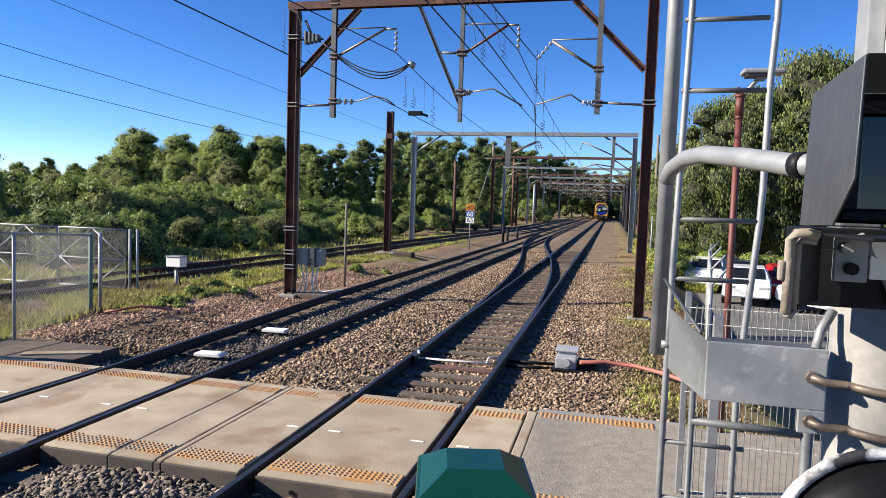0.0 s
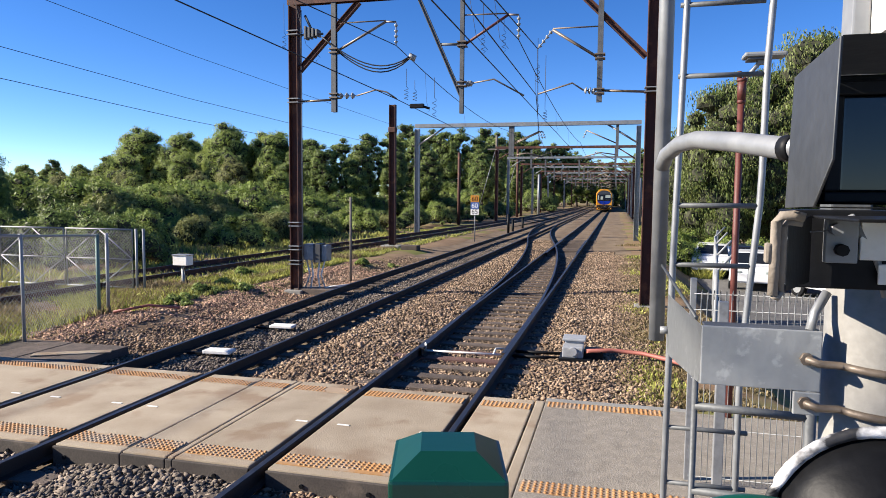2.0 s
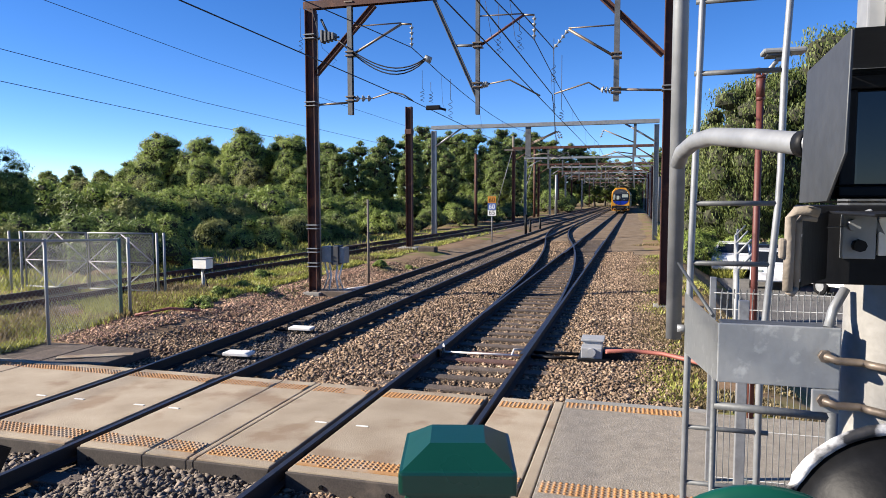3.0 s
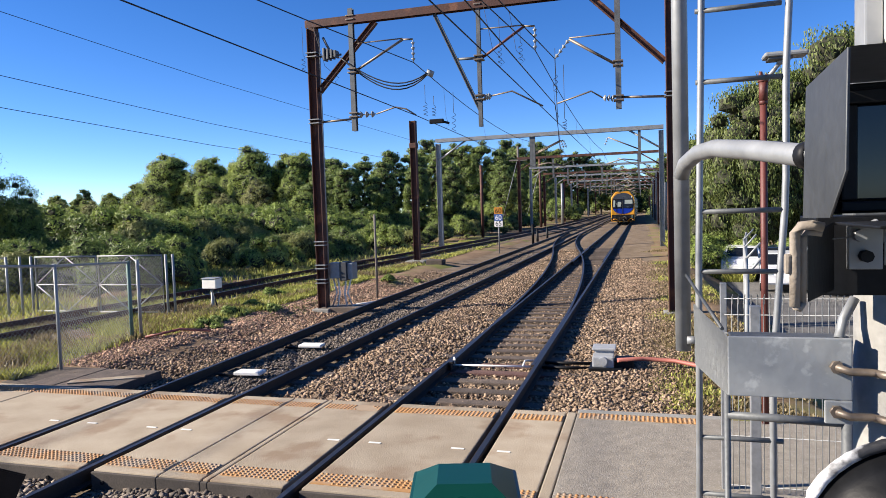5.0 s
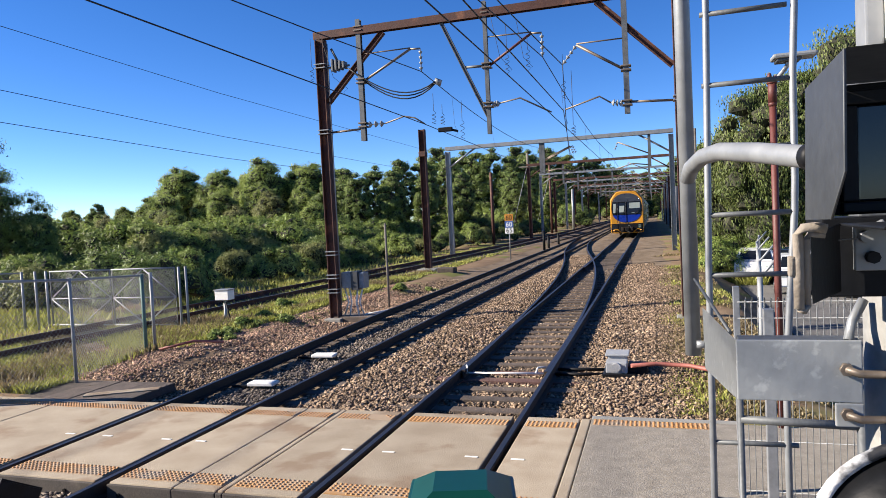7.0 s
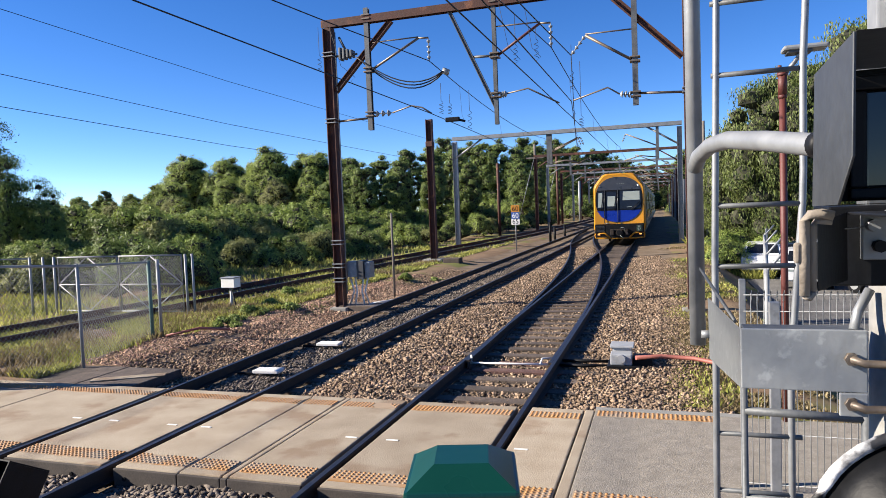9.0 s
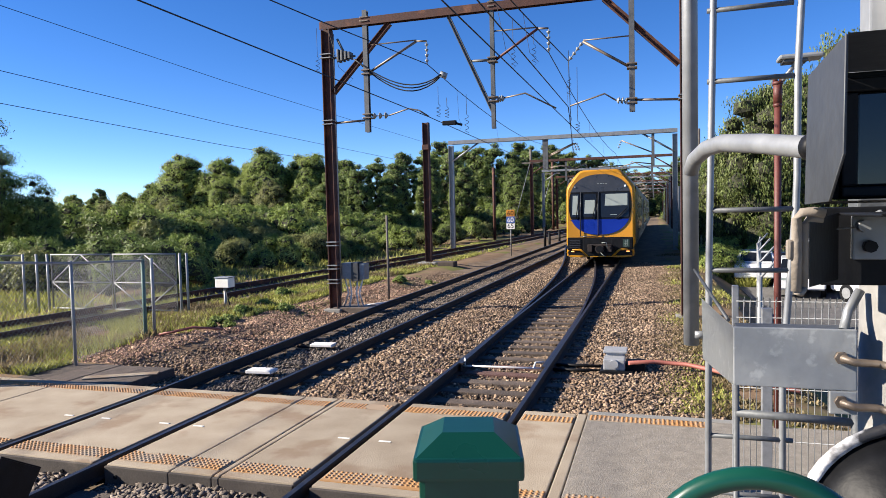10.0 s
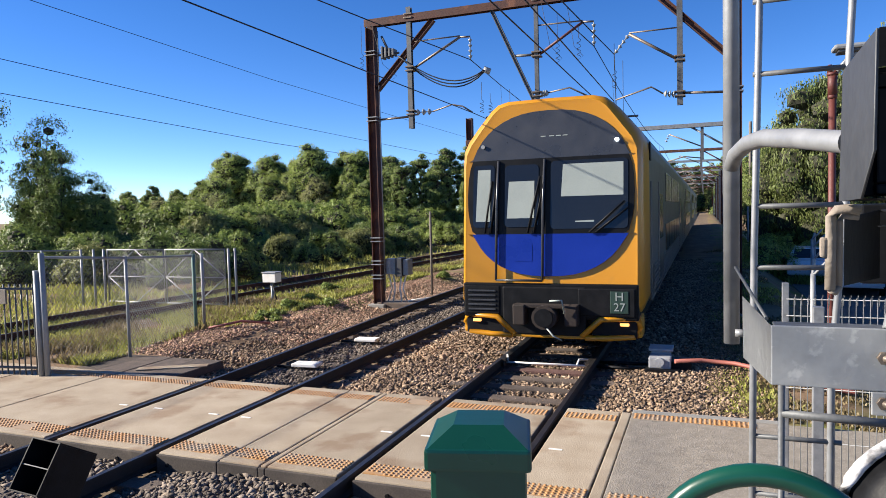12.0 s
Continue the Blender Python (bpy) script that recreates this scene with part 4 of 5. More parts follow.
# the skyline along the west side: x, distance ahead, height, kind
skyline = [
    (-81.4, 78, 6.4, 4), (-76.8, 78, 6.6, 0), (-72.3, 78, 7.2, 1), (-67.5, 78, 6.6, 0), (-63.6, 80, 8.0, 2), (-60.4, 80, 10.9, 2), (-57.6, 78, 11.3, 0), (-54.4, 82, 10.6, 2), (-51.6, 78, 10.6, 0), (-49.0, 82, 10.0, 0),
    (-46.6, 78, 10.3, 2), (-44.0, 76, 11.4, 0), (-41.0, 80, 10.7, 0), (-38.4, 78, 10.5, 0), (-35.6, 80, 9.6, 1), (-32.9, 76, 9.2, 1), (-29.9, 78, 9.2, 3), (-26.8, 78, 10.0, 1), (-24.2, 80, 10.0, 3), (-22.0, 84, 10.2, 1),
    (-44.0, 150, 18.9, 1), (-38.7, 150, 17.2, 3), (-35.4, 150, 17.0, 1), (-32.0, 150, 17.4, 3), (-37.0, 210, 23.8, 1), (-33.0, 205, 21.5, 3), (-28.3, 210, 22.8, 1), (-24.8, 210, 20.6, 3), (-21.5, 210, 20.0, 1), (-17.0, 212, 18.6, 3), (-13.2, 215, 18.6, 1), (-10.2, 225, 17.0, 3), (-7.0, 232, 16.4, 1),
    (-3.5, 240, 15.5, 3), (0.5, 245, 15.5, 1), (5.0, 245, 16, 3), (10.0, 240, 17, 1), (-28.0, 150, 15.5, 1), (-24.5, 152, 14.5, 3), (-21.0, 165, 13.5, 1)]
for x, y, h, v in skyline:
    rows[v].append((x, y, h / 11.3, rnd.uniform(0, 360)))
# lower crowns before the skyline
for x, y, h, v in ((-60.0, 66, 5.6, 0), (-54.5, 68, 7.4, 0), (-50.5, 66, 7.6, 2), (-47.0, 68, 7.0, 0), (-43.0, 66, 7.8, 0), (-39.5, 68, 8.2, 2), (-36.0, 64, 7.0, 4), (-33.0, 66, 7.4, 0), (-29.5, 64, 7.6, 1), (-26.0, 64, 8.0, 3), (-23.0, 66, 8.4, 1), (-20.5, 70, 8.2, 3), (-18.5, 76, 8.4, 1), (-65.0, 68, 4.6, 4), (-70.0, 70, 4.8, 0), (-76.0, 70, 4.6, 4), (-84.0, 72, 5.8, 0), (-79.0, 84, 6.6, 2), (-70.0, 84, 6.8, 0), (-74.5, 80, 6.6, 4), (-65.5, 82, 6.6, 4), (-87.0, 80, 6.6, 2), (-94.0, 80, 6.8, 0), (-100.0, 80, 7.0, 4), (-90.0, 74, 5.2, 2), (-41.5, 56, 5.0, 0), (-33.5, 54, 5.2, 4), (-24.5, 52, 5.0, 0)):
    rows[v].append((x, y, h / 12.2, rnd.uniform(0, 360)))
for i in range(11):
    rows[(4, 0, 4, 2)[i % 4]].append((-70.0 + 2.5 * i, 60 + rnd.uniform(-2, 2), rnd.uniform(0.38, 0.47), rnd.uniform(0, 360)))
for i in range(6):
    rows[(1, 3)[i % 2]].append((-15.5 - rnd.uniform(0, 3), 100 + 14 * i, rnd.uniform(0.6, 0.8), rnd.uniform(0, 360)))
# nearer open trees at the west end
rows[6] += [(-27.3, 25, 0.64, 40), (-24.7, 25.5, 0.41, 200), (-25.9, 24.6, 0.5, 20), (-32.6, 24, 1.0, 100), (-29.6, 26.5, 0.46, 310), (-26.0, 27.0, 0.32, 250)]
# the wall of drooping trees on the east side
rows[5] += [(6.9, 42, 0.68, 20), (8.2, 41, 0.9, 100), (10.2, 41.5, 0.95, 220), (12.6, 42, 1.12, 300), (6.4, 46, 0.6, 160), (15.2, 41, 1.15, 60), (18.5, 42, 1.2, 190)]
for i, (x, y, s) in enumerate([(8.0, 56, 0.7), (9.0, 68, 0.85), (9.5, 84, 0.95), (10, 104, 1.1), (11, 130, 1.2), (22, 42, 1.1), (7, 150, 1.2), (8, 175, 1.3), (10, 205, 1.4), (14, 230, 1.5)]):
    rows[(3, 1)[i % 2]].append((x, y, s, rnd.uniform(0, 360)))
for v, proto in enumerate(gums):
    plant(proto, rows[v], "trees along the railway")

bushes = [bush(2.4, 3.0, LEAF_C, "dense leafy green bush beside the tracks", 2, 10000, 0.064), bush(2.8, 2.6, LEAF_B, "dense dark green shrub under trees", 4, 10000, 0.064), bush(2.2, 2.4, LEAF_D, "pale olive green shrub beside the tracks", 9, 9000, 0.064)]
brows = {0: [], 1: [], 2: []}
for i in range(50):
    k = rnd.uniform(-1.25, -0.3)
    d = rnd.uniform(0, 1)
    near = max(23 + 12 * max(-k - 0.6, 0) * -0.4, 18.0 / max(-k, 0.3) * 0.98)
    y = near + 22 * d * d
    brows[i % 3].append((2.4 + k * y, y + 1, rnd.uniform(0.75, 1.0) * (0.45 + 0.7 * d), rnd.uniform(0, 360)))
for i in range(46):
    k = -1.2 + 0.95 * i / 45
    y = min(max(24.0 / -k, 30), 70) + rnd.uniform(0, 9)
    brows[(0, 1, 0, 2)[i % 4]].append((2.4 + k * y, y, rnd.uniform(0.85, 1.2), rnd.uniform(0, 360)))
for i in range(16):
    y = 30 + 5.2 * i
    brows[(0, 2, 1)[i % 3]].append((siding_x(y) - 4.2 - rnd.uniform(0, 1.5), y, rnd.uniform(0.4, 0.75), rnd.uniform(0, 360)))
for x, y, s in ((5.2, 34, 0.5), (6.2, 35, 0.5), (7.4, 36, 0.6), (9.0, 35.5, 0.6), (10.6, 36, 0.6), (12.5, 35.5, 0.6), (5.6, 39, 0.6)):
    brows[2 if s < 0.5 else 0].append((x, y, s, rnd.uniform(0, 360)))
for i in range(26):
    y = rnd.uniform(120, 185)
    k = rnd.uniform(-0.3, -0.095)
    brows[(0, 1)[i % 2]].append((2.4 + k * y, y, rnd.uniform(1.1, 1.7), rnd.uniform(0, 360)))
for i in range(13):
    brows[(1, 0, 1, 2)[i % 4]].append((-14.6 - 1.6 * i, 21.5 + rnd.uniform(-1, 2.5) - 0.25 * i, rnd.uniform(0.55, 0.85), rnd.uniform(0, 360)))
for x, y, k in ((-7.0, 238, 2.6), (-1.0, 243, 2.4), (4.5, 243, 2.6), (9.0, 235, 2.8), (14.0, 220, 2.8), (8.0, 190, 1.6)):
    brows[1].append((x, y, k, rnd.uniform(0, 360)))
for i in range(15):
    brows[(1, 0)[i % 2]].append((-42.0 + 5 * i, 262 + rnd.uniform(-4, 4), rnd.uniform(2.4, 3.2), rnd.uniform(0, 360)))
for v, proto in enumerate(bushes):
    plant(proto, brows[v], "lineside bushes")

# ---- fences and gates on the west side ----
def chain_link(parent, a, b, z0, z1, pitch=0.062, r=0.0029):
    """Woven wire between two points, as crossing thin wires."""
    a, b = Vector(a), Vector(b)
    n = (b - a).length
    h = z1 - z0
    d = (b - a).normalized()
    segs = []
    k = -h
    while k < n:
        for s in (0, 1):
            u0, u1 = k, k + h
            w0, w1 = (0.0, h) if s == 0 else (h, 0.0)
            if u0 < 0:
                w0 += (w1 - w0) * (-u0) / (u1 - u0)
                u0 = 0
            if u1 > n:
                w1 = w0 + (w1 - w0) * (n - u0) / (u1 - u0)
                u1 = n
            if u1 - u0 > 0.01:
                segs.append((a + d * u0 + Vector((0, 0, z0 + w0)), a + d * u1 + Vector((0, 0, z0 + w1))))
        k += pitch * 1.41
    side = Vector((-d.y, d.x, 0)) * r
    vs = np.array([[p + side, p - side * 0.5 + Vector((0, 0, r)), p - side * 0.5 - Vector((0, 0, r)), q + side, q - side * 0.5 + Vector((0, 0, r)), q - side * 0.5 - Vector((0, 0, r))] for p, q in segs])
    raw_mesh("chain_link", vs, [(0, 1, 4, 3), (1, 2, 5, 4), (2, 0, 3, 5)], GALV, parent, "stuff")


def fence_post(parent, x, y, z, r=0.03, material=None):
    part("post", rod([(x, y, min(ground_height(x, y), 0) - 0.12), (x, y, z)], r, 8), material or FENCE, parent)


west_fence = thing("chain_link_fence", "galvanised chain-link fence beside the crossing", "fence")
line = [(-7.52, 9.0, 1.95), (-7.42, 10.6, 1.82), (-8.3, 13.4, 1.66)]
for (x, y, z), (x2, y2, z2) in zip(line, line[1:]):
    part("top_rail", rod([(x, y, z - 0.02), (x2, y2, z2 - 0.02)], 0.022), FENCE, west_fence)
    chain_link(west_fence, (x, y, 0), (x2, y2, 0), 0.02, (z + z2) / 2 - 0.03)
fence_post(west_fence, -7.52, 9.0, 2.0, 0.045)
fence_post(west_fence, -7.42, 10.6, 1.84, 0.028)
fence_post(west_fence, -8.25, 13.3, 1.68, 0.04, GREEN_GREY := mat("dull_green_post", (0.05, 0.12, 0.11), (0.09, 0.17, 0.15), 4, 0.6))
fence_post(west_fence, -8.14, 13.45, 1.7, 0.035)


def gate_leaf(parent, a, b, h):
    a, b = Vector(a), Vector(b)
    g = part("gate_leaf", rod([a + Vector((0, 0, 0.1)), a + Vector((0, 0, h)), b + Vector((0, 0, h)), b + Vector((0, 0, 0.1)), a + Vector((0, 0, 0.1))], 0.024), FENCE, parent, "tubular steel gate leaf")
    c = (a + b) / 2
    for p, q in (((c, h), (b, h * 0.52)), ((c, 0.1), (b, h * 0.52)), ((c, h), (a, h * 0.52)), ((c, 0.1), (a, h * 0.52)), ((a, h * 0.52), (b, h * 0.52))):
        part("gate_bar", rod([p[0] + Vector((0, 0, p[1])), q[0] + Vector((0, 0, q[1]))], 0.015, 6), FENCE, g)
    chain_link(g, a, b, 0.1, h)


gate = thing("access_gate", "double chain-link access gate with diagonal braces", "gate")
for a, b in (((-13.95, 16.2, 0), (-11.85, 16.2, 0)), ((-11.78, 16.2, 0), (-9.72, 16.2, 0))):
    gate_leaf(gate, a, b, 1.62)
for x, y in ((-9.6, 16.2), (-9.42, 16.25), (-14.1, 16.2), (-14.5, 16.2), (-15.0, 16.2)):
    fence_post(gate, x, y, 1.64, 0.034)
far_fence = thing("chain_link_fence", "galvanised chain-link fence running behind the siding", "fence")
part("top_rail", rod([(-15.0, 16.2, 1.6), (-24, 15.6, 1.6)], 0.022), FENCE, far_fence)
chain_link(far_fence, (-15.0, 16.2, 0), (-24, 15.6, 0), 0.05, 1.6, 0.09)
for i in range(4):
    fence_post(far_fence, -16.5 - 2.2 * i, 16.1 - 0.15 * i, 1.62)
pool_fence = thing("steel_picket_fence", "dark steel picket fence beside the footpath", "fence")
for i in range(26):
    part("picket", rod([(-7.75 - 0.11 * i, 9.0 - 0.02 * i, -0.02), (-7.75 - 0.11 * i, 9.0 - 0.02 * i, 1.5)], 0.012, 6), GALV_DARK, pool_fence)
for z in (0.12, 1.42):
    part("rail", rod([(-7.66, 9.0, z), (-10.6, 8.5, z)], 0.022), GALV_DARK, pool_fence)
fence_post(pool_fence, -7.62, 8.97, 1.72, 0.045, FENCE)
part("sign_plate", box((-8.6, 8.82, 1.18), (-8.15, 8.85, 1.42), 0.005), TIMBER, pool_fence, "small weathered grey notice plate")

# ---- lineside equipment ----
pedestal = thing("equipment_pedestal", "small white equipment box on a grey post", "equipment box", (-9.22, 17.6, -0.08))
part("body", box((-0.22, -0.15, 0.66), (0.22, 0.15, 0.93), 0.015), WHITE, pedestal)
part("lid", box((-0.24, -0.17, 0.93), (0.24, 0.17, 0.96), 0.01), GALV, pedestal)
part("post", rod([(0, 0, -0.3), (0, 0, 0.68)], 0.045), GALV, pedestal)
part("cable", rod([(0.1, -0.1, 0.6), (0.2, -0.15, 0.3), (0.35, -0.2, -0.05)], 0.02), BLACK, pedestal)
part("cable", rod([(-0.1, -0.1, 0.1), (-0.4, -0.3, 0.05), (-0.8, -0.4, -0.05)], 0.025), BLACK, pedestal)

cabinet = thing("lineside_cabinet", "grey lineside junction cabinet with black door beside the portal post", "equipment box", (-5.66, 18.5, 0))
part("body", box((-0.28, -0.14, 0.76), (0.02, 0.2, 1.2), 0.012), GALV, cabinet)
part("door", box((0.03, -0.18, 0.7), (0.24, 0.18, 1.22), 0.012), BLACK_SATIN, cabinet, "dark cabinet door")
part("side_box", box((0.245, -0.12, 0.74), (0.4, 0.22, 1.18), 0.012), GALV, cabinet)
for x in (-0.25, -0.1, 0.15, 0.3):
    part("conduit", rod([(x, 0, 0.76), (x * 0.6, 0, 0.35), (x * 1.2, -0.05, -0.1)], 0.024), WHITE, cabinet, "pale cable conduit")
part("plinth", box((-0.5, -0.3, -0.2), (0.7, 0.4, -0.02), 0.02), SLEEPER, cabinet)
for k in range(4):
    part("ground_cable", rod([(0.3, 0.1 * k, -0.02), (0.45 + 0.05 * k, 1.0 + 0.2 * k, -0.08), (0.5 + 0.05 * k, 2.6 + 0.2 * k, -0.12)], 0.025), WHITE, cabinet, "pale cable lying on the ballast")

thin_post = thing("marker_post", "thin grey timber marker post", "post", (-5.77, 21.4, 0))
part("shaft", rod([(0, 0, -0.2), (0, 0, 2.5)], 0.04), TIMBER, thin_post)
steel_post = thing("wiring_post", "tall rusty steel wiring post standing alone", "post", (-8.4, 33.4, 0))
part("shaft", h_beam((0, 0, -0.2), (0, 0, 7.05), 0.3, 0.3, 90), RUST, steel_post)
part("band", box((-0.18, -0.18, 5.7), (0.18, 0.18, 5.95), 0.02), RUST, steel_post)
part("footing", box((-0.5, -0.5, -0.2), (0.5, 0.5, 0.12), 0.06), CONCRETE_GREY, steel_post)
block = thing("concrete_block", "dark concrete block at the foot of a post", "concrete block", (-7.2, 32.6, 0))
part("body", box((-0.42, -0.3, -0.1), (0.42, 0.3, 0.2), 0.05), SLEEPER, block)
for x, y, h, m, r in ((-11.6, 62, 6.6, RUST, 0.14), (-10.6, 76, 9.4, TIMBER, 0.13), (-10.5, 92, 9.0, RUST, 0.16), (-9.4, 108, 6.2, GALV, 0.2), (4.6, 40.0, 2.3, GALV, 0.05), (5.4, 52, 8.0, TIMBER, 0.1), (5.2, 66, 6.0, GALV, 0.28), (5.0, 84, 5.0, GALV, 0.26)):
    q = thing("wiring_mast", "slender lineside mast among trees", "post", (x, y, 0))
    part("shaft", rod([(0, 0, -0.2), (0, 0, h)], r, 8), m, q)
    if h > 8.5:
        part("crossarm", box((-1.0, -0.06, h - 1.6), (1.0, 0.06, h - 1.45), 0.01), TIMBER, q)
        part("stay", rod([(0, 0, h - 1.2), (-2.4, 0.4, 0)], 0.03, 6), GALV, q)

speed = thing("speed_board", "orange, blue and white railway speed boards on a thin post", "sign", (-5.75, 40.9, 0))
part("post", rod([(0, 0, -0.1), (0, 0, 2.7)], 0.035), GALV, speed)
for z0, text, back, ink in ((2.25, "60", SIGN_ORANGE, BLACK), (1.85, "60", SIGN_BLUE, WHITE), (1.5, "65", WHITE, BLACK)):
    b = part("board", box((-0.25, -0.06, z0), (0.25, -0.04, z0 + (0.4 if z0 > 1.6 else 0.34)), 0.004), back, speed)
    glyph(text, 0.4, Matrix.Translation((0, -0.064, z0 + 0.18)) @ pose(0, 0, 0, 90, 0, 0), ink, b, label="speed in figures")
bollard = thing("track_bollard", "short dark timber bollard beside the track", "bollard", (-5.6, 53, 0))
part("shaft", rod([(0, 0, -0.2), (0, 0, 1.3)], 0.1), BLACK, bollard)
for y in (56, 62):
    copy_thing(bollard, pose(-5.7, y, -0.5))
    
for x, y, tz in ((-3.92, 11.1, 0.0), (-3.95, 13.4, 0.0)):
    pad = thing("track_beacon", "flat pale track beacon plate between the rails", "track equipment", (x, y, -0.12), 4)
    part("plate", box((-0.27, -0.13, 0.02), (0.2, 0.13, 0.075), 0.012), WHITE, pad)
    part("bracket", box((-0.6, -0.05, -0.02), (-0.28, 0.0, 0.02), 0.005), BLACK, pad)

# ---- point machine ----
MACHINE = mat("pale_grey_machine_paint", (0.25, 0.26, 0.27), (0.34, 0.35, 0.36), 6, 0.5, bump=0.05, wear=(0.25, 0.25, 0.25), wear_scale=9, wear_at=0.6)
machine = thing("point_machine", "grey point machine box on timber beside the rail", "point machine", (1.79, 12.55, -0.18))
part("base", box((-0.22, -0.32, 0.0), (0.3, 0.42, 0.1), 0.01), BLACK, machine)
part("body", box((-0.17, -0.26, 0.1), (0.17, 0.05, 0.28), 0.02), MACHINE, machine, "light grey steel case")
part("rear_body", box((-0.15, 0.05, 0.1), (0.15, 0.4, 0.33), 0.02), MACHINE, machine)
part("lid", box((-0.19, 0.02, 0.32), (0.19, 0.42, 0.36), 0.012), MACHINE, machine)
part("motor_cap", rod([(0.0, -0.24, 0.21), (0.0, -0.31, 0.21)], 0.07, 12), MACHINE, machine)
part("side_case", box((0.17, -0.15, 0.05), (0.48, 0.25, 0.2), 0.02), BLACK, machine)
for dy in (-0.15, 0.2):
    part("drive_rod", rod([(-0.2, dy, 0.06), (-1.0, dy, 0.05)], 0.028), BLACK, machine)
for dy in (-0.45, 0.5):
    part("long_sleeper", box((-1.2, dy - 0.11, -0.1), (0.55, dy + 0.11, 0.02), 0.01), SLEEPER, machine)
hose = thing("red_hose", "red hose lying on ballast from the point machine", "hose")
part("tube", rod([(2.02, 12.3, 0.05), (2.4, 12.55, 0.03), (2.9, 12.5, 0.02), (3.3, 12.1, 0.03), (3.7, 11.6, 0.02), (4.3, 11.2, 0.0)], 0.035), HOSE, hose)
hose2 = thing("red_hose", "short red hose lying on ballast", "hose")
part("tube", rod([(-7.9, 13.3, 0.03), (-7.4, 13.8, 0.12), (-6.9, 14.2, 0.03)], 0.03), HOSE, hose2)
stretcher = thing("point_stretcher", "white stretcher bar across the point blades", "point rod", (0, 12.15, -0.08))
part("bar", rod([(-0.72, 0, 0.0), (0.72, 0.05, 0.0)], 0.017), WHITE, stretcher)
part("bar_end", rod([(-0.66, 0, 0), (-0.66, 0.0, 0.08), (-0.72, 0.2, 0.08)], 0.018), WHITE, stretcher)
part("bar_end", rod([(0.5, 0.03, 0), (0.5, 0.25, 0.05), (0.68, 0.3, 0.05)], 0.018), WHITE, stretcher)

# ---- low signal at the crossing's edge ----
dwarf = thing("shunting_signal", "black boxed shunting signal tilted beside the track", "signal", (-2.58, 4.85, 0.36), 2)
dwarf.matrix_basis = pose(-2.6, 4.85, 0.37, -31, 5, 2)
dwarf.scale = (0.84, 0.84, 0.84)
for lo, hi in (((-0.18, 0, 0), (-0.165, 0.52, 0.48)), ((0.165, 0, 0), (0.18, 0.52, 0.48)), ((-0.18, 0, 0.48), (0.18, 0.52, 0.495)), ((-0.18, 0, -0.015), (0.18, 0.52, 0)), ((-0.165, 0.3, 0), (0.165, 0.52, 0.48))):
    part("hood_panel", box(lo, hi, 0.003), BLACK, dwarf)
part("divider", box((-0.165, 0.01, 0.235), (0.165, 0.3, 0.245)), GALV_DARK, dwarf)
part("stand", rod([(0, 0.3, 0), (0.0, 0.12, -0.6)], 0.05), BLACK, dwarf)

# ---- east side: lamp post, wire fence, cars ----
lamp = thing("street_lamp", "red-brown lamp post with a flat white lamp head", "street lamp", (3.745, 9.5, -0.72))
lamp.scale = (1.286, 1.286, 1.286)
part("post", rod([(0, 0, 0.46), (0, 0, 3.5)], 0.029, 12), RED_OXIDE, lamp, "red-brown painted steel post")
part("collar", rod([(0, 0, 3.36), (0, 0, 3.38), (0, 0, 3.39)], 0.037, 12, 0.034), RED_OXIDE, lamp)
part("cap", rod([(0, 0, 3.39), (0, 0, 3.57)], 0.036, 12), RED_OXIDE, lamp)
part("collar", rod([(0, 0, 3.55), (0, 0, 3.575)], 0.043, 12), RED_OXIDE, lamp)
part("finial", rod([(-0.02, 0, 3.575), (-0.02, 0, 3.62), (-0.02, 0, 3.64)], 0.022, 10, 0.014), RED_OXIDE, lamp)
part("finial", rod([(0.022, 0, 3.575), (0.03, 0, 3.615)], 0.018, 10, 0.016), RED_OXIDE, lamp)
part("arm", rod([(0.03, 0, 3.58), (0.12, 0.0, 3.69), (0.15, 0, 3.73)], 0.019, 10), GALV, lamp)
head = part("lamp_head", box((0.0, -0.1, 3.745), (0.34, 0.1, 3.785), 0.018), FENCE, lamp, "pale flat lamp head")
part("diffuser", box((0.03, -0.08, 3.722), (0.22, 0.08, 3.744), 0.008), GALV_DARK, head)
part("neck_box", box((0.11, -0.035, 3.69), (0.19, 0.035, 3.725), 0.008), GALV, head)

mesh_fence = thing("wire_mesh_fence", "white wire mesh fence along the footpath", "fence")
for x, y, w, z in ((3.1, 7.52, 0.026, 1.83), (3.24, 6.75, 0.036, 1.74), (4.4, 7.44, 0.025, 1.7), (5.8, 7.4, 0.025, 1.7)):
    part("post", box((x - w, y - w, -0.05), (x + w, y + w, z), 0.005), GALV, mesh_fence)
for i in range(92):
    x = 3.16 + 0.05 * i
    part("wire", rod([(x, 7.45, 0.02), (x, 7.45, 1.7), (x, 7.39, 1.745), (x, 7.4, 1.66)], 0.0038, 4), FENCE, mesh_fence)
for z in (0.06, 0.5, 0.95, 1.4, 1.56, 1.7):
    part("wire", rod([(3.1, 7.45, z), (7.8, 7.45, z)], 0.004, 4), FENCE, mesh_fence)
side_fence = thing("chain_link_fence", "leaning grey chain-link fence beside the car park", "fence")
fl = [(3.9, 12.0), (4.3, 15.0), (4.75, 18.5), (5.2, 22.0), (5.8, 26.0)]
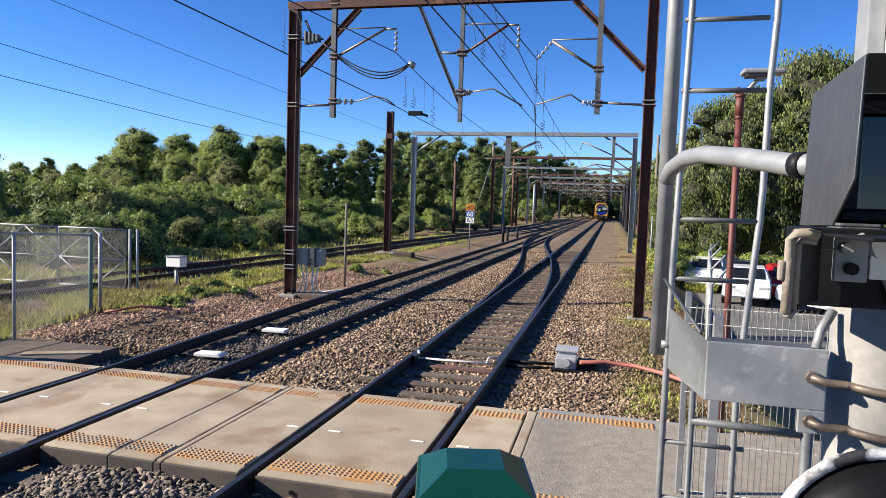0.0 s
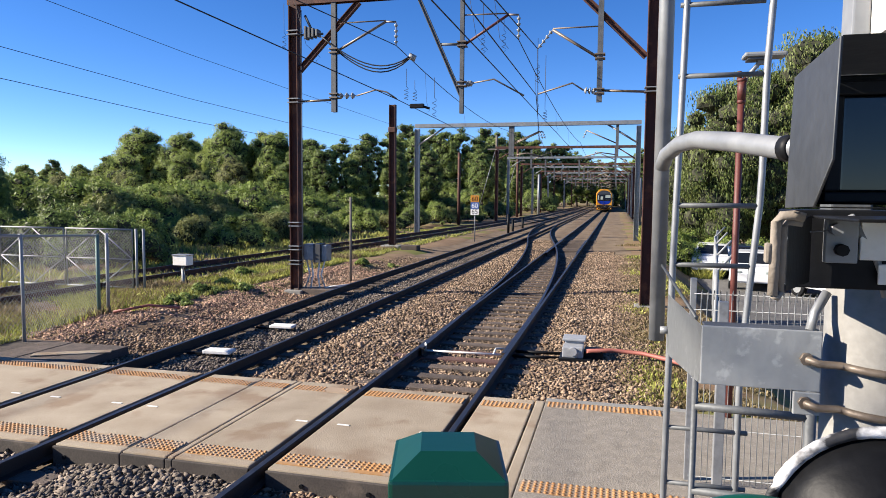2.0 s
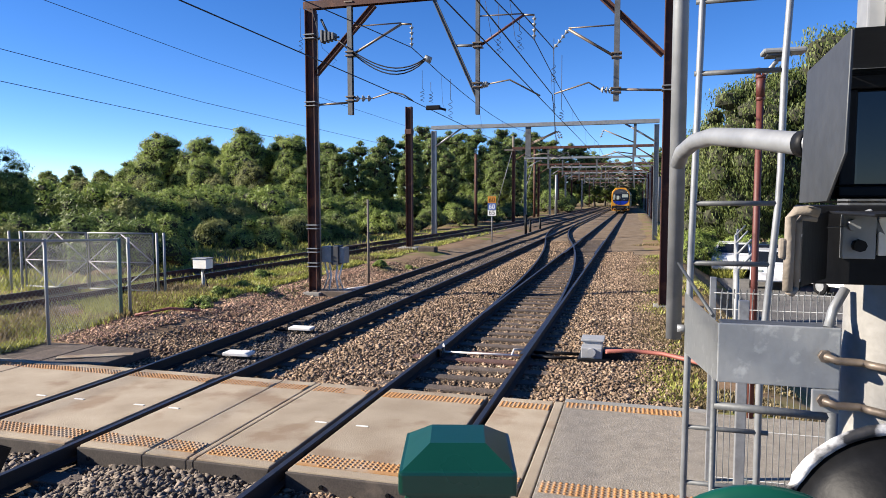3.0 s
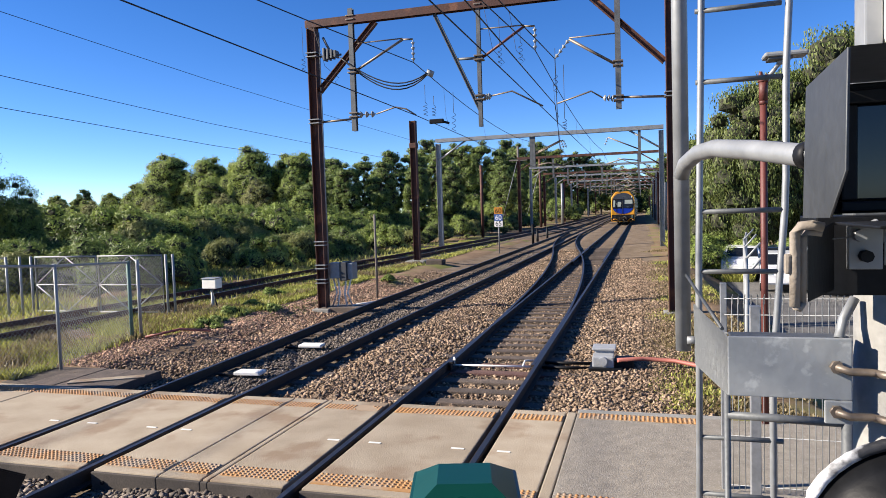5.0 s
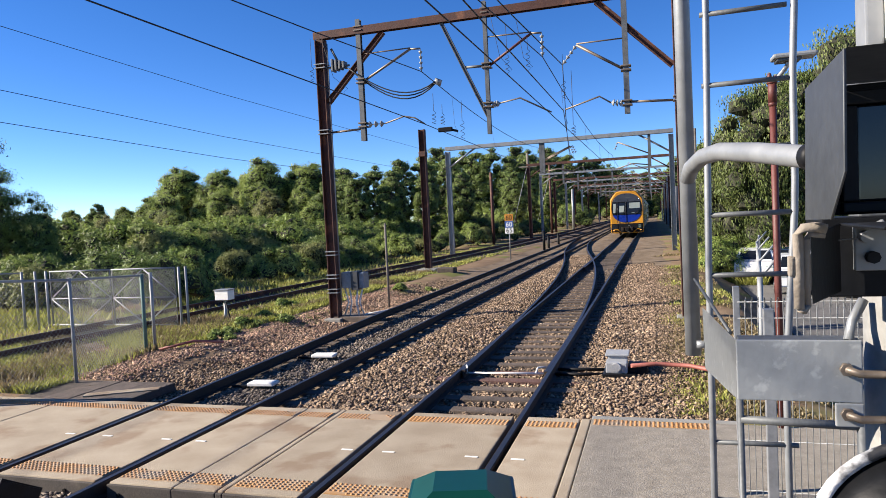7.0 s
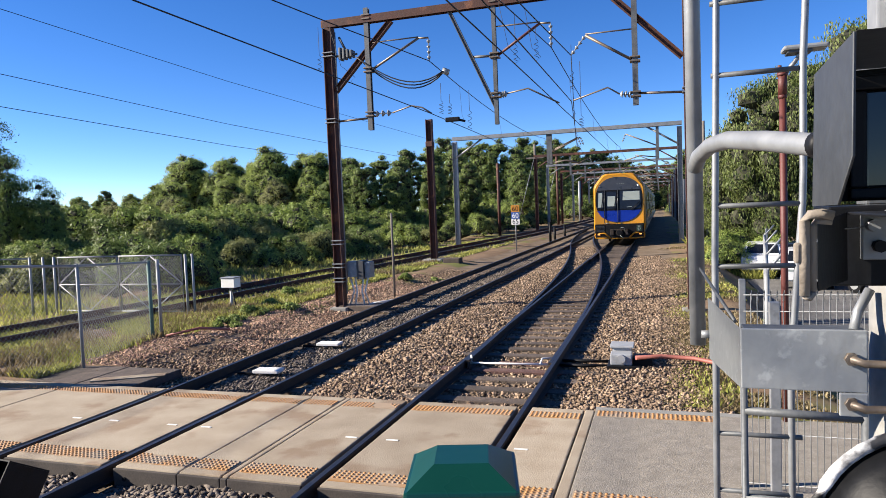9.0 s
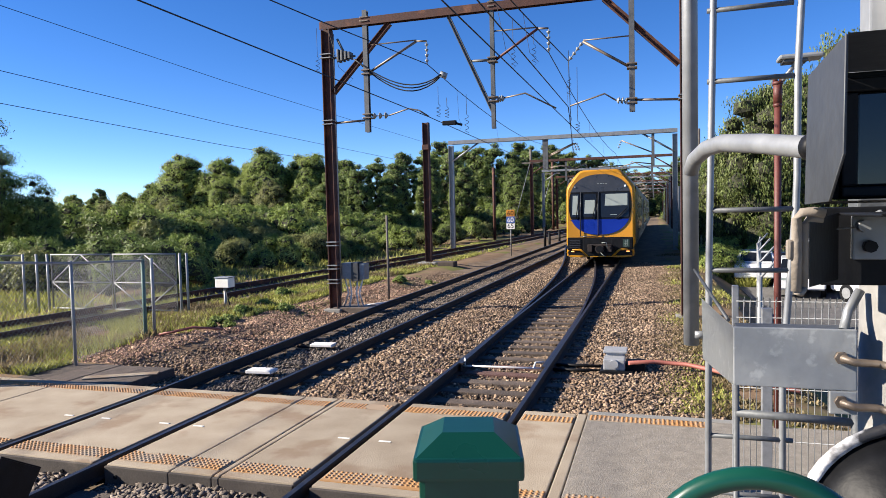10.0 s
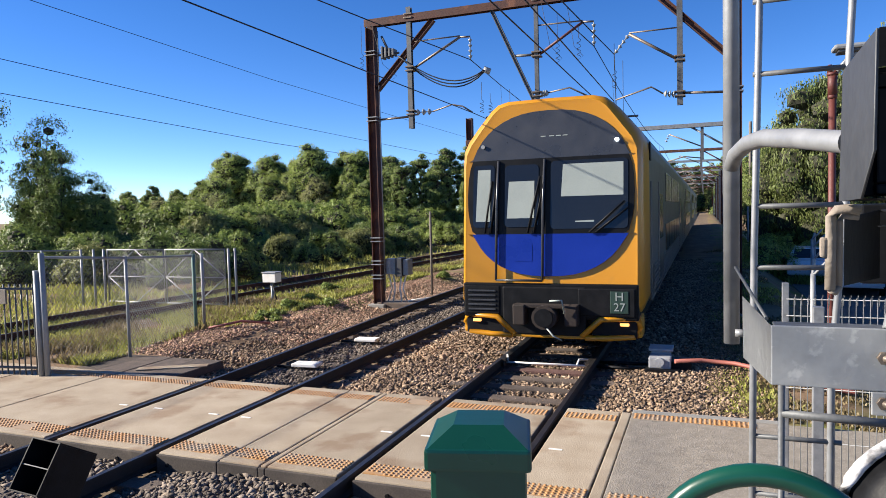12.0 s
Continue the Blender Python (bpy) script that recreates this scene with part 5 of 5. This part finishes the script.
for (x, y), (x2, y2) in zip(fl, fl[1:]):
    chain_link(side_fence, (x, y, 0), (x2, y2, 0), -0.5, 1.45, 0.07, 0.0042)
    part("top_rail", rod([(x, y, 1.45), (x2, y2, 1.45)], 0.02), FENCE, side_fence)
    part("arm", rod([(x, y, 1.45), (x + 0.25, y, 1.75)], 0.02), FENCE, side_fence)
for x, y in fl:
    fence_post(side_fence, x, y, 1.48, 0.035)
car_park = part("car_park", box((5.9, 11.8, -1.3), (40, 36.5, -0.98)), ASPHALT_DARK, None)
tagged(car_park, "dark asphalt car park", "car park", kind="structure")


def car(x, y, rz, paint, label):
    c = thing("car", label, "car", (x, y, -0.98), rz, "cars in the car park")
    bm = bmesh.new()
    prof = [(-2.1, 0.35), (-2.15, 0.75), (-1.95, 0.95), (-1.3, 1.0), (-0.65, 1.42), (0.75, 1.45), (1.5, 1.02), (2.05, 0.9), (2.15, 0.6), (2.1, 0.35)]
    rings = [[bm.verts.new((u, s * (0.85 if v < 1.1 else 0.68), v)) for u, v in prof] for s in (-1, 1)]
    n = len(prof)
    for k in range(n):
        bm.faces.new((rings[0][k], rings[0][(k + 1) % n], rings[1][(k + 1) % n], rings[1][k]))
    bm.faces.new(rings[0][::-1])
    bm.faces.new(rings[1])
    bmesh.ops.recalc_face_normals(bm, faces=bm.faces)
    bmesh.ops.bevel(bm, geom=bm.edges[:], offset=0.05, segments=2, affect="EDGES")
    body = part("body", bm, paint, c)
    for s in (-1, 1):
        bm = bmesh.new()
        f = [bm.verts.new((u, s * w, v)) for u, v, w in ((-1.1, 1.04, 0.79), (-0.62, 1.36, 0.7), (0.7, 1.38, 0.7), (1.25, 1.06, 0.79))]
        bm.faces.new(f)
        bmesh.ops.solidify(bm, geom=bm.faces[:], thickness=0.03)
        part("side_window", bm, DARK_GLASS, body)
    for u0, v0, u1, v1 in ((-1.26, 1.04, -0.7, 1.4), (1.42, 1.08, 0.82, 1.43)):
        bm = bmesh.new()
        f = [bm.verts.new(p) for p in ((u0 - 0.03 * (u0 < 0) + 0.03 * (u0 > 0), -0.66, v0), (u0 - 0.03 * (u0 < 0) + 0.03 * (u0 > 0), 0.66, v0), (u1 - 0.04 * (u0 < 0) + 0.04 * (u0 > 0), 0.6, v1), (u1 - 0.04 * (u0 < 0) + 0.04 * (u0 > 0), -0.6, v1))]
        bm.faces.new(f)
        part("windscreen", bm, DARK_GLASS, body)
    for u in (-1.3, 1.3):
        for s in (-1, 1):
            w = part("wheel", rod([(u, s * 0.7, 0.32), (u, s * 0.88, 0.32)], 0.32, 18), BLACK, c)
            part("rim", rod([(u, s * 0.86, 0.32), (u, s * 0.89, 0.32)], 0.2, 12), GALV, w)
    for s in (-1, 1):
        part("headlight", box((-2.14, s * 0.6 - 0.18, 0.66), (-2.0, s * 0.6 + 0.18, 0.8), 0.03), BLIND, c)


PAINT = {k: mat(k + "_car_paint", c, [v * 1.1 for v in c], 1, 0.25, bump=0) for k, c in {"white": (0.6, 0.61, 0.62), "red": (0.34, 0.01, 0.02), "silver": (0.27, 0.28, 0.3), "blue": (0.016, 0.03, 0.055)}.items()}
for x, y, rz, k in ((7.9, 31.0, 80, "white"), (9.75, 32.6, 84, "red"), (10.3, 27.6, 118, "white"), (8.3, 35.0, 85, "blue"), (6.9, 35.4, 82, "white"), (11.8, 32.4, 85, "silver"), (13.7, 31.6, 85, "white"), (14.4, 26.4, 118, "silver"), (15.6, 31, 85, "blue")):
    car(x, y, rz, PAINT[k], f"{k} car parked in the car park")

# ---- platform, green railing and warning mast beside the camera ----
platform = part("platform", box((1.55, -20, -0.2), (8, 2.05, 0.95), 0.02), CONCRETE_GREY, None)
tagged(platform, "concrete station platform end", "platform", kind="structure")
# out-of-view block, added only to cast shade over the near left track
west_shade_block = part("platform", box((-12, -20, -0.2), (-5.7, 4.4, 0.98), 0.02), CONCRETE_GREY, None)
tagged(west_shade_block, "unseen concrete block added to shade the near left track", "platform", kind="structure")
railing = thing("green_fence_post", "glossy green square fence post with a pyramid cap", "fence post", (2.3285, 1.5487, 0.95), 14.5)
railing.scale = (1.22, 1.22, 1.0)
part("shaft", box((-0.0235, -0.0235, 0), (0.0235, 0.0235, 1.415), 0.003), GREEN, railing)
bm = box((-0.026, -0.026, 1.411), (0.026, 0.026, 1.4245), 0.002)
v = [bm.verts.new((a, b, z)) for k, z in ((0.0245, 1.4242), (0.0125, 1.4345)) for a, b, z in ((-k, -k, z), (k, -k, z), (k, k, z), (-k, k, z))]
for k in range(4):
    bm.faces.new((v[k], v[(k + 1) % 4], v[4 + (k + 1) % 4], v[4 + k]))
bm.faces.new(v[4:])
part("cap", bm, GREEN, railing, "glossy green pyramid post cap")
hoop = thing("green_rail_hoop", "glossy green bent handrail hoop", "handrail", (2.492, 1.547, 0.95))
part("tube", rod([(0.059 * math.cos(a), 0, 1.358 + 0.059 * math.sin(a)) for a in (math.pi * k / 24 for k in range(25))], 0.0062, 14), GREEN, hoop)
for s in (-1, 1):
    part("leg", rod([(0.059 * s, 0, 0), (0.059 * s, 0, 1.358)], 0.0062, 12), GREEN, hoop)

mast = thing("warning_mast", "galvanised steel mast with a black warning sign and clamped brackets", "signal mast", (0, 0, 0))
part("mast_tube", rod([(2.858, 2.5, -0.1), (2.858, 2.5, 2.4)], 0.078, 32), MAST, mast, "weathered pale steel tube")
part("bracket", box((2.568, 2.435, 2.198), (2.76, 2.443, 2.302), 0.002), BRACKET, mast, "galvanised bracket plate")
part("bracket_lip", box((2.574, 2.4435, 2.295), (2.76, 2.49, 2.301), 0.002), GALV_DARK, mast, "inner return of the bracket")
part("bracket_arm", rod([(2.742, 2.447, 2.3), (2.752, 2.46, 2.33), (2.772, 2.47, 2.365)], 0.008, 8), GALV, mast)
part("bracket_tab", box((2.718, 2.432, 2.158), (2.76, 2.44, 2.197), 0.002), BRACKET, mast)


def plate(name, pts, material, parent, label="", thick=0.005):
    bm = bmesh.new()
    bm.faces.new([bm.verts.new(p) for p in pts])
    bmesh.ops.solidify(bm, geom=bm.faces[:], thickness=thick)
    bmesh.ops.recalc_face_normals(bm, faces=bm.faces)
    return part(name, bm, material, parent, label)


plate("bracket_side", ((2.568, 2.437, 2.198), (2.568, 2.437, 2.302), (2.546, 2.93, 2.29), (2.548, 2.93, 2.14)), BRACKET, mast, "angled galvanised side plate")
for z in (2.255, 2.18):
    part("u_bolt", rod([(2.735, 2.445, z), (2.737, 2.425, z), (2.75, 2.415, z - 0.004)] + [(2.858 + 0.09 * math.cos(a), 2.5 + 0.09 * math.sin(a), z - 0.01 - 0.0012 * k) for k, a in enumerate(math.radians(222 + 12 * j) for j in range(12))], 0.0065, 10), BRONZE, mast, "bronze-coloured U-bolt")
    part("nut", rod([(2.735, 2.433, z), (2.735, 2.424, z)], 0.011, 6), BRONZE, mast)
part("stay_pipe", rod([(2.523, 2.95, 2.17), (2.523, 2.95, 4.2)], 0.0185, 20), GALV, mast, "vertical galvanised pipe")
part("branch_pipe", rod([(2.523, 2.95, 2.6), (2.53, 2.9, 2.628), (2.55, 2.8, 2.645), (2.575, 2.68, 2.645), (2.62, 2.5, 2.625), (2.668, 2.34, 2.602), (2.69, 2.3, 2.6)], 0.018, 20), GALV, mast, "bent galvanised branch pipe")
part("collar", rod([(2.668, 2.34, 2.602), (2.678, 2.322, 2.6012)], 0.0205, 16), BLACK, mast)
part("brace_rod", rod([(2.53, 2.93, 2.36), (2.566, 2.5, 2.304)], 0.0035), GALV_DARK, mast)
part("bolt", rod([(2.53, 2.925, 2.2), (2.556, 2.925, 2.2)], 0.01, 6), GALV, mast)
sign = thing("warning_sign", "black hooded electronic warning sign with a dark screen", "sign", (0, 0, 0))
HOOD = [(2.606, 2.045, 2.5135), (2.606, 2.028, 2.659), (2.606, 1.868, 2.668), (2.606, 1.874, 2.56), (2.606, 1.928, 2.516)]
bm = bmesh.new()
sheet = [[bm.verts.new((x + dx, y, z)) for x, y, z in HOOD] for dx in (0, 0.0022)]
bm.faces.new(sheet[0])
bm.faces.new(sheet[1][::-1])
for k in range(5):
    bm.faces.new((sheet[0][k], sheet[1][k], sheet[1][(k + 1) % 5], sheet[0][(k + 1) % 5]))
bmesh.ops.recalc_face_normals(bm, faces=bm.faces)
part("side_hood", bm, BLACK_SATIN, sign, "scuffed black hood side")
part("worn_edge", rod([(x, y - 0.001, z) for x, y, z in HOOD[2:]], 0.0008, 6), GALV_DARK, sign, "paint worn off the hood's edge")
plate("top_hood", ((2.6085, 2.028, 2.66), (2.6085, 1.868, 2.669), (2.9, 1.868, 2.669), (2.9, 2.028, 2.66)), BLACK_SATIN, sign, "", 0.002)
plate("bottom_hood", ((2.6085, 2.045, 2.5135), (2.6085, 1.93, 2.516), (2.9, 1.93, 2.516), (2.9, 2.045, 2.5135)), BLACK, sign, "", 0.002)
part("back_case", box((2.61, 2.005, 2.518), (2.9, 2.04, 2.656), 0.002), BLACK, sign)
part("screen", box((2.648, 1.996, 2.532), (2.88, 2.004, 2.632), 0.002), DARK_GLASS, sign, "dark glossy screen")
for lo, hi in (((2.632, 1.99, 2.52), (2.89, 2.005, 2.531)), ((2.632, 1.99, 2.633), (2.89, 2.005, 2.648)), ((2.632, 1.99, 2.532), (2.647, 2.005, 2.632))):
    part("screen_frame", box(lo, hi, 0.002), BLACK, sign)
part("mount", box((2.75, 2.061, 2.58), (2.8, 2.36, 2.63), 0.003), GALV_DARK, sign)
part("upper_case", box((2.752, 2.2, 2.745), (3.1, 2.3, 3.3), 0.008), WHITE, sign, "worn white painted case")
part("upper_edge", box((2.728, 2.26, 2.735), (2.751, 2.31, 3.3), 0.003), GALV, sign)
part("hanger", box((2.74, 2.36, 2.4), (2.8, 2.42, 2.75), 0.004), GALV_DARK, sign)
junction = thing("lamp_bracket", "black lamp bracket with rubber edging and bolts below the sign", "bracket")
part("plate", box((2.678, 2.31, 2.39), (2.83, 2.42, 2.508), 0.003), BLACK, junction)
part("rubber_edge", rod([(2.5985, 2.052, 2.41), (2.5990, 2.052, 2.467), (2.5990, 2.052, 2.496), (2.6050, 2.052, 2.504), (2.6170, 2.052, 2.505), (2.6290, 2.052, 2.502)], 0.0058, 10), RUBBER, junction, "beige perished rubber edge")
part("rubber_edge", rod([(2.6085, 2.06, 2.413), (2.6090, 2.06, 2.49), (2.6130, 2.06, 2.497), (2.6290, 2.06, 2.495)], 0.0042, 8), RUBBER, junction)
part("rubber_lip", rod([(2.5985, 2.052, 2.41), (2.6040, 2.054, 2.407), (2.6090, 2.06, 2.413)], 0.004, 8), RUBBER, junction)
part("rubber_block", box((2.5880, 2.047, 2.448), (2.5950, 2.06, 2.472), 0.003), RUBBER, junction)
plate("shroud_wall", ((2.614, 2.06, 2.414), (2.614, 2.06, 2.494), (2.7, 2.3, 2.5), (2.7, 2.3, 2.4)), BLACK, junction, "black shroud wall behind the rubber edge")
part("shroud_top", box((2.7, 2.1, 2.496), (2.85, 2.3, 2.5), 0.0015), BLACK, junction)
part("loose_wire", rod([(2.63, 2.2, 2.45), (2.655, 2.24, 2.468), (2.69, 2.28, 2.476), (2.72, 2.29, 2.478)], 0.0012, 6), GALV, junction, "thin bare loose wire")
part("loose_wire", rod([(2.632, 2.2, 2.43), (2.645, 2.24, 2.46), (2.67, 2.28, 2.474)], 0.001, 6), GALV, junction)
part("cheek", box((2.718, 2.295, 2.43), (2.762, 2.309, 2.495), 0.002), GALV, junction, "small galvanised cheek plate")
part("bolt", rod([(2.73, 2.28, 2.48), (2.73, 2.295, 2.48)], 0.009, 8), GALV, junction)
part("bolt", rod([(2.738, 2.28, 2.45), (2.738, 2.295, 2.45)], 0.009, 8), BLACK, junction)
part("pale_plate", box((2.766, 2.3, 2.435), (2.84, 2.308, 2.498), 0.002), WHITE, junction, "worn pale plate")
part("pale_plate", box((2.79, 2.296, 2.40), (2.84, 2.3, 2.43), 0.002), WHITE, junction)
part("strap", rod([(2.75, 2.3, 2.5), (2.79, 2.31, 2.44), (2.81, 2.32, 2.38)], 0.006, 6), GALV, junction)
bell = thing("warning_bell", "black domed warning bell with a worn white rim", "bell", (2.76, 2.12, 2.09))
part("dome", rod([(0, 0.03, 0), (0, -0.005, 0), (0, -0.035, 0), (0, -0.055, 0)], 0.138, 36, 0.07), BLACK, bell)
part("rim", rod([(0.139 * math.cos(a), 0.02, 0.139 * math.sin(a)) for a in (math.tau * k / 40 for k in range(41))], 0.008, 8), BELL_RIM, bell, "worn white rim")
part("stem", rod([(0, 0.03, 0), (0.06, 0.32, 0)], 0.02, 10), BLACK, bell)
ladder = thing("mast_ladder", "galvanised steel access ladder", "ladder", (0, 3.9, 0))
part("stile", rod([(2.615, 0, -0.1), (2.632, 0, 2.3), (2.65, 0, 3.2), (2.67, 0, 4.6)], 0.0125, 10), GALV, ladder)
part("stile", rod([(2.885, 0, -0.1), (2.885, 0, 1.9), (2.912, 0, 2.28), (2.928, 0, 2.5), (2.932, 0, 2.62), (2.934, 0, 3.0), (2.945, 0, 3.24), (2.965, 0, 4.6)], 0.0125, 10), GALV, ladder)
for z in (1.18, 1.42, 1.64, 2.02, 2.275, 2.5, 2.74, 2.98, 3.24, 3.49, 3.74, 3.99):
    part("rung", rod([(2.628, 0, z), (2.92, 0, z)], 0.0095, 8), GALV_DARK, ladder)
leg = thing("landing_frame", "galvanised step frame in front of the ladder", "support frame", (0, 3.7, 0))
for x, r in ((2.705, 0.011), (3.08, 0.02)):
    part("leg", rod([(x, 0, -0.1), (x, 0, 1.9)], r, 10), GALV_DARK, leg)
for z in (1.2, 1.48, 1.79):
    part("rung", rod([(2.705, 0, z), (3.08, 0, z - 0.01)], 0.014, 10), GALV_DARK, leg)

# ---- sleepers, ballast and grass ----
y = 9.75
while y < 46:
    if y < 12.4 or y > 42:
        sleeper(right_track, 0.0, y, material=SLEEPER_RED if 12.0 < y < 13.0 else None)
    else:
        sleeper(right_track, 0.5 * crossover_shift(y), y, 0, 2.5 if y < 22 else 3.0 if y < 33 else 4.0, SLEEPER_RED if 12.2 < y < 13.2 else None)
    y += 0.58
for i in range(60):
    sleeper(left_track, -3.9, 9.8 + 0.6 * i)
for i in range(9):
    sleeper(right_track, 0.0, 6.4 - 0.6 * i)
    sleeper(left_track, -3.9, 6.3 - 0.6 * i)
for i in range(80):
    y = 10 + 0.75 * i
    sleeper(siding, siding_x(y), y, math.degrees(math.atan2(siding_x(y + 1) - siding_x(y - 1), 2)) * -1)
    siding.children[-1].location.z += 0.175

bed = bmesh.new()
prof = [(-6.9, -0.08), (-6.2, -0.17), (-5.6, -0.2), (-2.9, -0.225), (-2.2, -0.15), (-1.6, -0.15), (-0.9, -0.21), (0.9, -0.21), (1.5, -0.17), (2.1, -0.14), (3.2, -0.11)]
prev = None
for yy in [-30, 0, 6, 7, 9, 10, 12, 16, 24, 40, 60, 90, 140, 240]:
    row = [bed.verts.new((x, yy, z)) for x, z in prof]
    if prev:
        for k in range(len(prof) - 1):
            bed.faces.new((prev[k], prev[k + 1], row[k + 1], row[k]))
    prev = row
bed_ob = part("ballast", bed, BALLAST_BED, None, smooth=True)
tagged(bed_ob, "brown crushed stone ballast under the tracks", "ballast", kind="structure")
bx, bz = np.array([p[0] for p in prof]), np.array([p[1] for p in prof])


def scatter(n, x0, x1, y0, y1, power=1.0):
    u = RNG.uniform(0, 1, n) ** power
    ys = y0 + (y1 - y0) * u
    xs = RNG.uniform(x0, x1, n)
    near_rail = np.zeros(n, bool)
    for c in (-4.65, -3.14, -0.755, 0.755):
        near_rail |= np.abs(xs - c) < 0.1
    keep = ~near_rail
    xs, ys = xs[keep], ys[keep]
    return xs, ys, np.interp(xs, bx, bz) + RNG.uniform(-0.01, 0.03, len(xs))


# STONE_DARK: grey left-track ballast; before the crossing its dark tone also paints shade
for name, n, x0, x1, y0, y1, power, size, m in (
        ("stones", 8500, -0.65, 0.65, 9.6, 34, 1.7, 0.027, STONE), ("stones", 30000, -3.0, -0.85, 9.6, 44, 1.7, 0.033, STONE), ("stones", 19000, -4.55, -3.25, 9.6, 42, 1.6, 0.03, STONE_DARK),
        ("stones", 20000, 0.85, 2.4, 9.7, 36, 1.7, 0.032, STONE), ("stones", 13000, 2.3, 3.25, 9.7, 34, 1.5, 0.024, STONE), ("stones", 16000, -7.0, -4.75, 9.8, 30, 1.6, 0.033, STONE), ("stones", 9000, -7.3, -5.2, 13, 24, 1.0, 0.03, RED_STONE),
        ("stones", 10000, -8.7, -6.7, 10.9, 27, 1.2, 0.028, RED_STONE), ("stones", 9000, -3.0, -0.85, 2.5, 6.7, 0.7, 0.036, STONE_DARK), ("stones", 5000, -0.65, 0.65, 3, 6.7, 0.8, 0.034, STONE), ("stones", 6000, -4.55, -3.25, 2.5, 6.7, 0.8, 0.034, STONE_DARK), ("stones", 5000, -6.5, -4.8, 3.0, 6.7, 0.8, 0.034, STONE)):
    xs, ys, zs = scatter(n, x0, x1, y0, y1, power)
    if x0 < -8:
        zs = np.array([ground_height(a, c) for a, c in zip(xs, ys)]) + 0.005
    if x0 == -4.55:
        zs = zs + 0.03
    stones(name, xs, ys, zs, size, m, bed_ob)


def grass(n, place, height, material, label):
    """Tufts of thin blades; place gives x and y arrays."""
    xs, ys = place(n)
    z = np.array([ground_height(a, b) for a, b in zip(xs, ys)])
    c = np.stack([xs, ys, z], -1)
    ang = RNG.uniform(0, math.tau, n)
    side = np.stack([np.cos(ang), np.sin(ang), 0 * ang], -1)
    h = height * RNG.uniform(0.4, 1.3, (n, 1))
    tip = c + np.concatenate([RNG.normal(0, 0.4, (n, 2)) * h, h], 1)
    mid = c * 0.5 + tip * 0.5 + np.array((0, 0, 0.1)) * h
    w = 0.006 + 0.0006 * np.abs(ys)[:, None]
    v = np.stack([c - side * w, c + side * w, mid + side * w * 0.8, tip, mid - side * w * 0.8], 1)
    ob = raw_mesh("grass", v, [(0, 1, 2, 3, 4)], material)
    tagged(ob, label, "grass", kind="stuff")


def band(x0, x1, y0, y1, thresh=-0.05, f=0.5, seed=0.0):
    def place(n):
        xs, ys = [], []
        while len(xs) < n:
            a, b = random.uniform(x0, x1), y0 + (y1 - y0) * random.random() ** 1.5
            if abs(a - siding_x(b)) < 1.5 and random.random() < (0.4 if b < 19 else 0.85):
                continue
            if noise.noise(Vector((a * f, b * f, seed))) > thresh + random.uniform(-0.15, 0.15):
                xs.append(a)
                ys.append(b)
        return np.array(xs), np.array(ys)
    return place


grass(36000, band(-13.5, -7.6, 9.8, 30, 0.02, 0.5, 1), 0.13, GRASS, "bright green and yellow grass along the siding")
grass(12000, band(-12, -7.7, 18, 60, -0.05, 0.35, 2), 0.12, GRASS, "green grass between tracks")
grass(16000, band(-26, -12, 10, 50, -0.1, 0.3, 3), 0.25, GRASS, "rough tall grass before the bushes")
grass(12000, band(-12, -8.0, 9.8, 36, 0.0, 0.6, 4), 0.16, DRY_GRASS, "dry straw grass beside the tracks")
grass(9000, band(2.3, 4.6, 9.75, 17, 0.05, 1.1, 5), 0.05, DRY_GRASS, "dry yellow grass beside the path")
grass(7000, band(2.2, 4.4, 14, 42, 0.0, 0.5, 6), 0.07, DRY_GRASS, "thin dry grass on the ballast shoulder")
grass(5000, band(2.0, 4.6, 10.2, 34, 0.15, 0.6, 7), 0.07, GRASS, "patches of green grass on the shoulder")
grass(9000, band(3.9, 7, 33, 60, -0.2, 0.3, 8), 0.45, GRASS, "tall grass on the east bank")
weeds = bush(0.42, 0.35, LEAF_C, "low green weeds growing in the ballast", 33, 900, 0.035)
weeds["category"] = "weed"
plant(weeds, [(-7.4, 14.8, 0.75, 0), (-7.9, 16.6, 0.82, 30), (-7.2, 17.4, 0.68, 90), (-8.3, 18.0, 0.75, 150), (-7.7, 15.6, 0.61, 80), (-9.0, 20.5, 0.88, 40), (-5.9, 26, 0.68, 60), (-6.8, 25.0, 0.82, 120)], "weeds beside the tracks")


# ---- what moves ----
def motions():
    rows = []
    for k in range(13):
        s = 12 - k
        rows.append((float(k), pose(0, 12.3 + 9.86 * s + 0.301 * s * s, 0)))
    walk(train, rows)


motions()
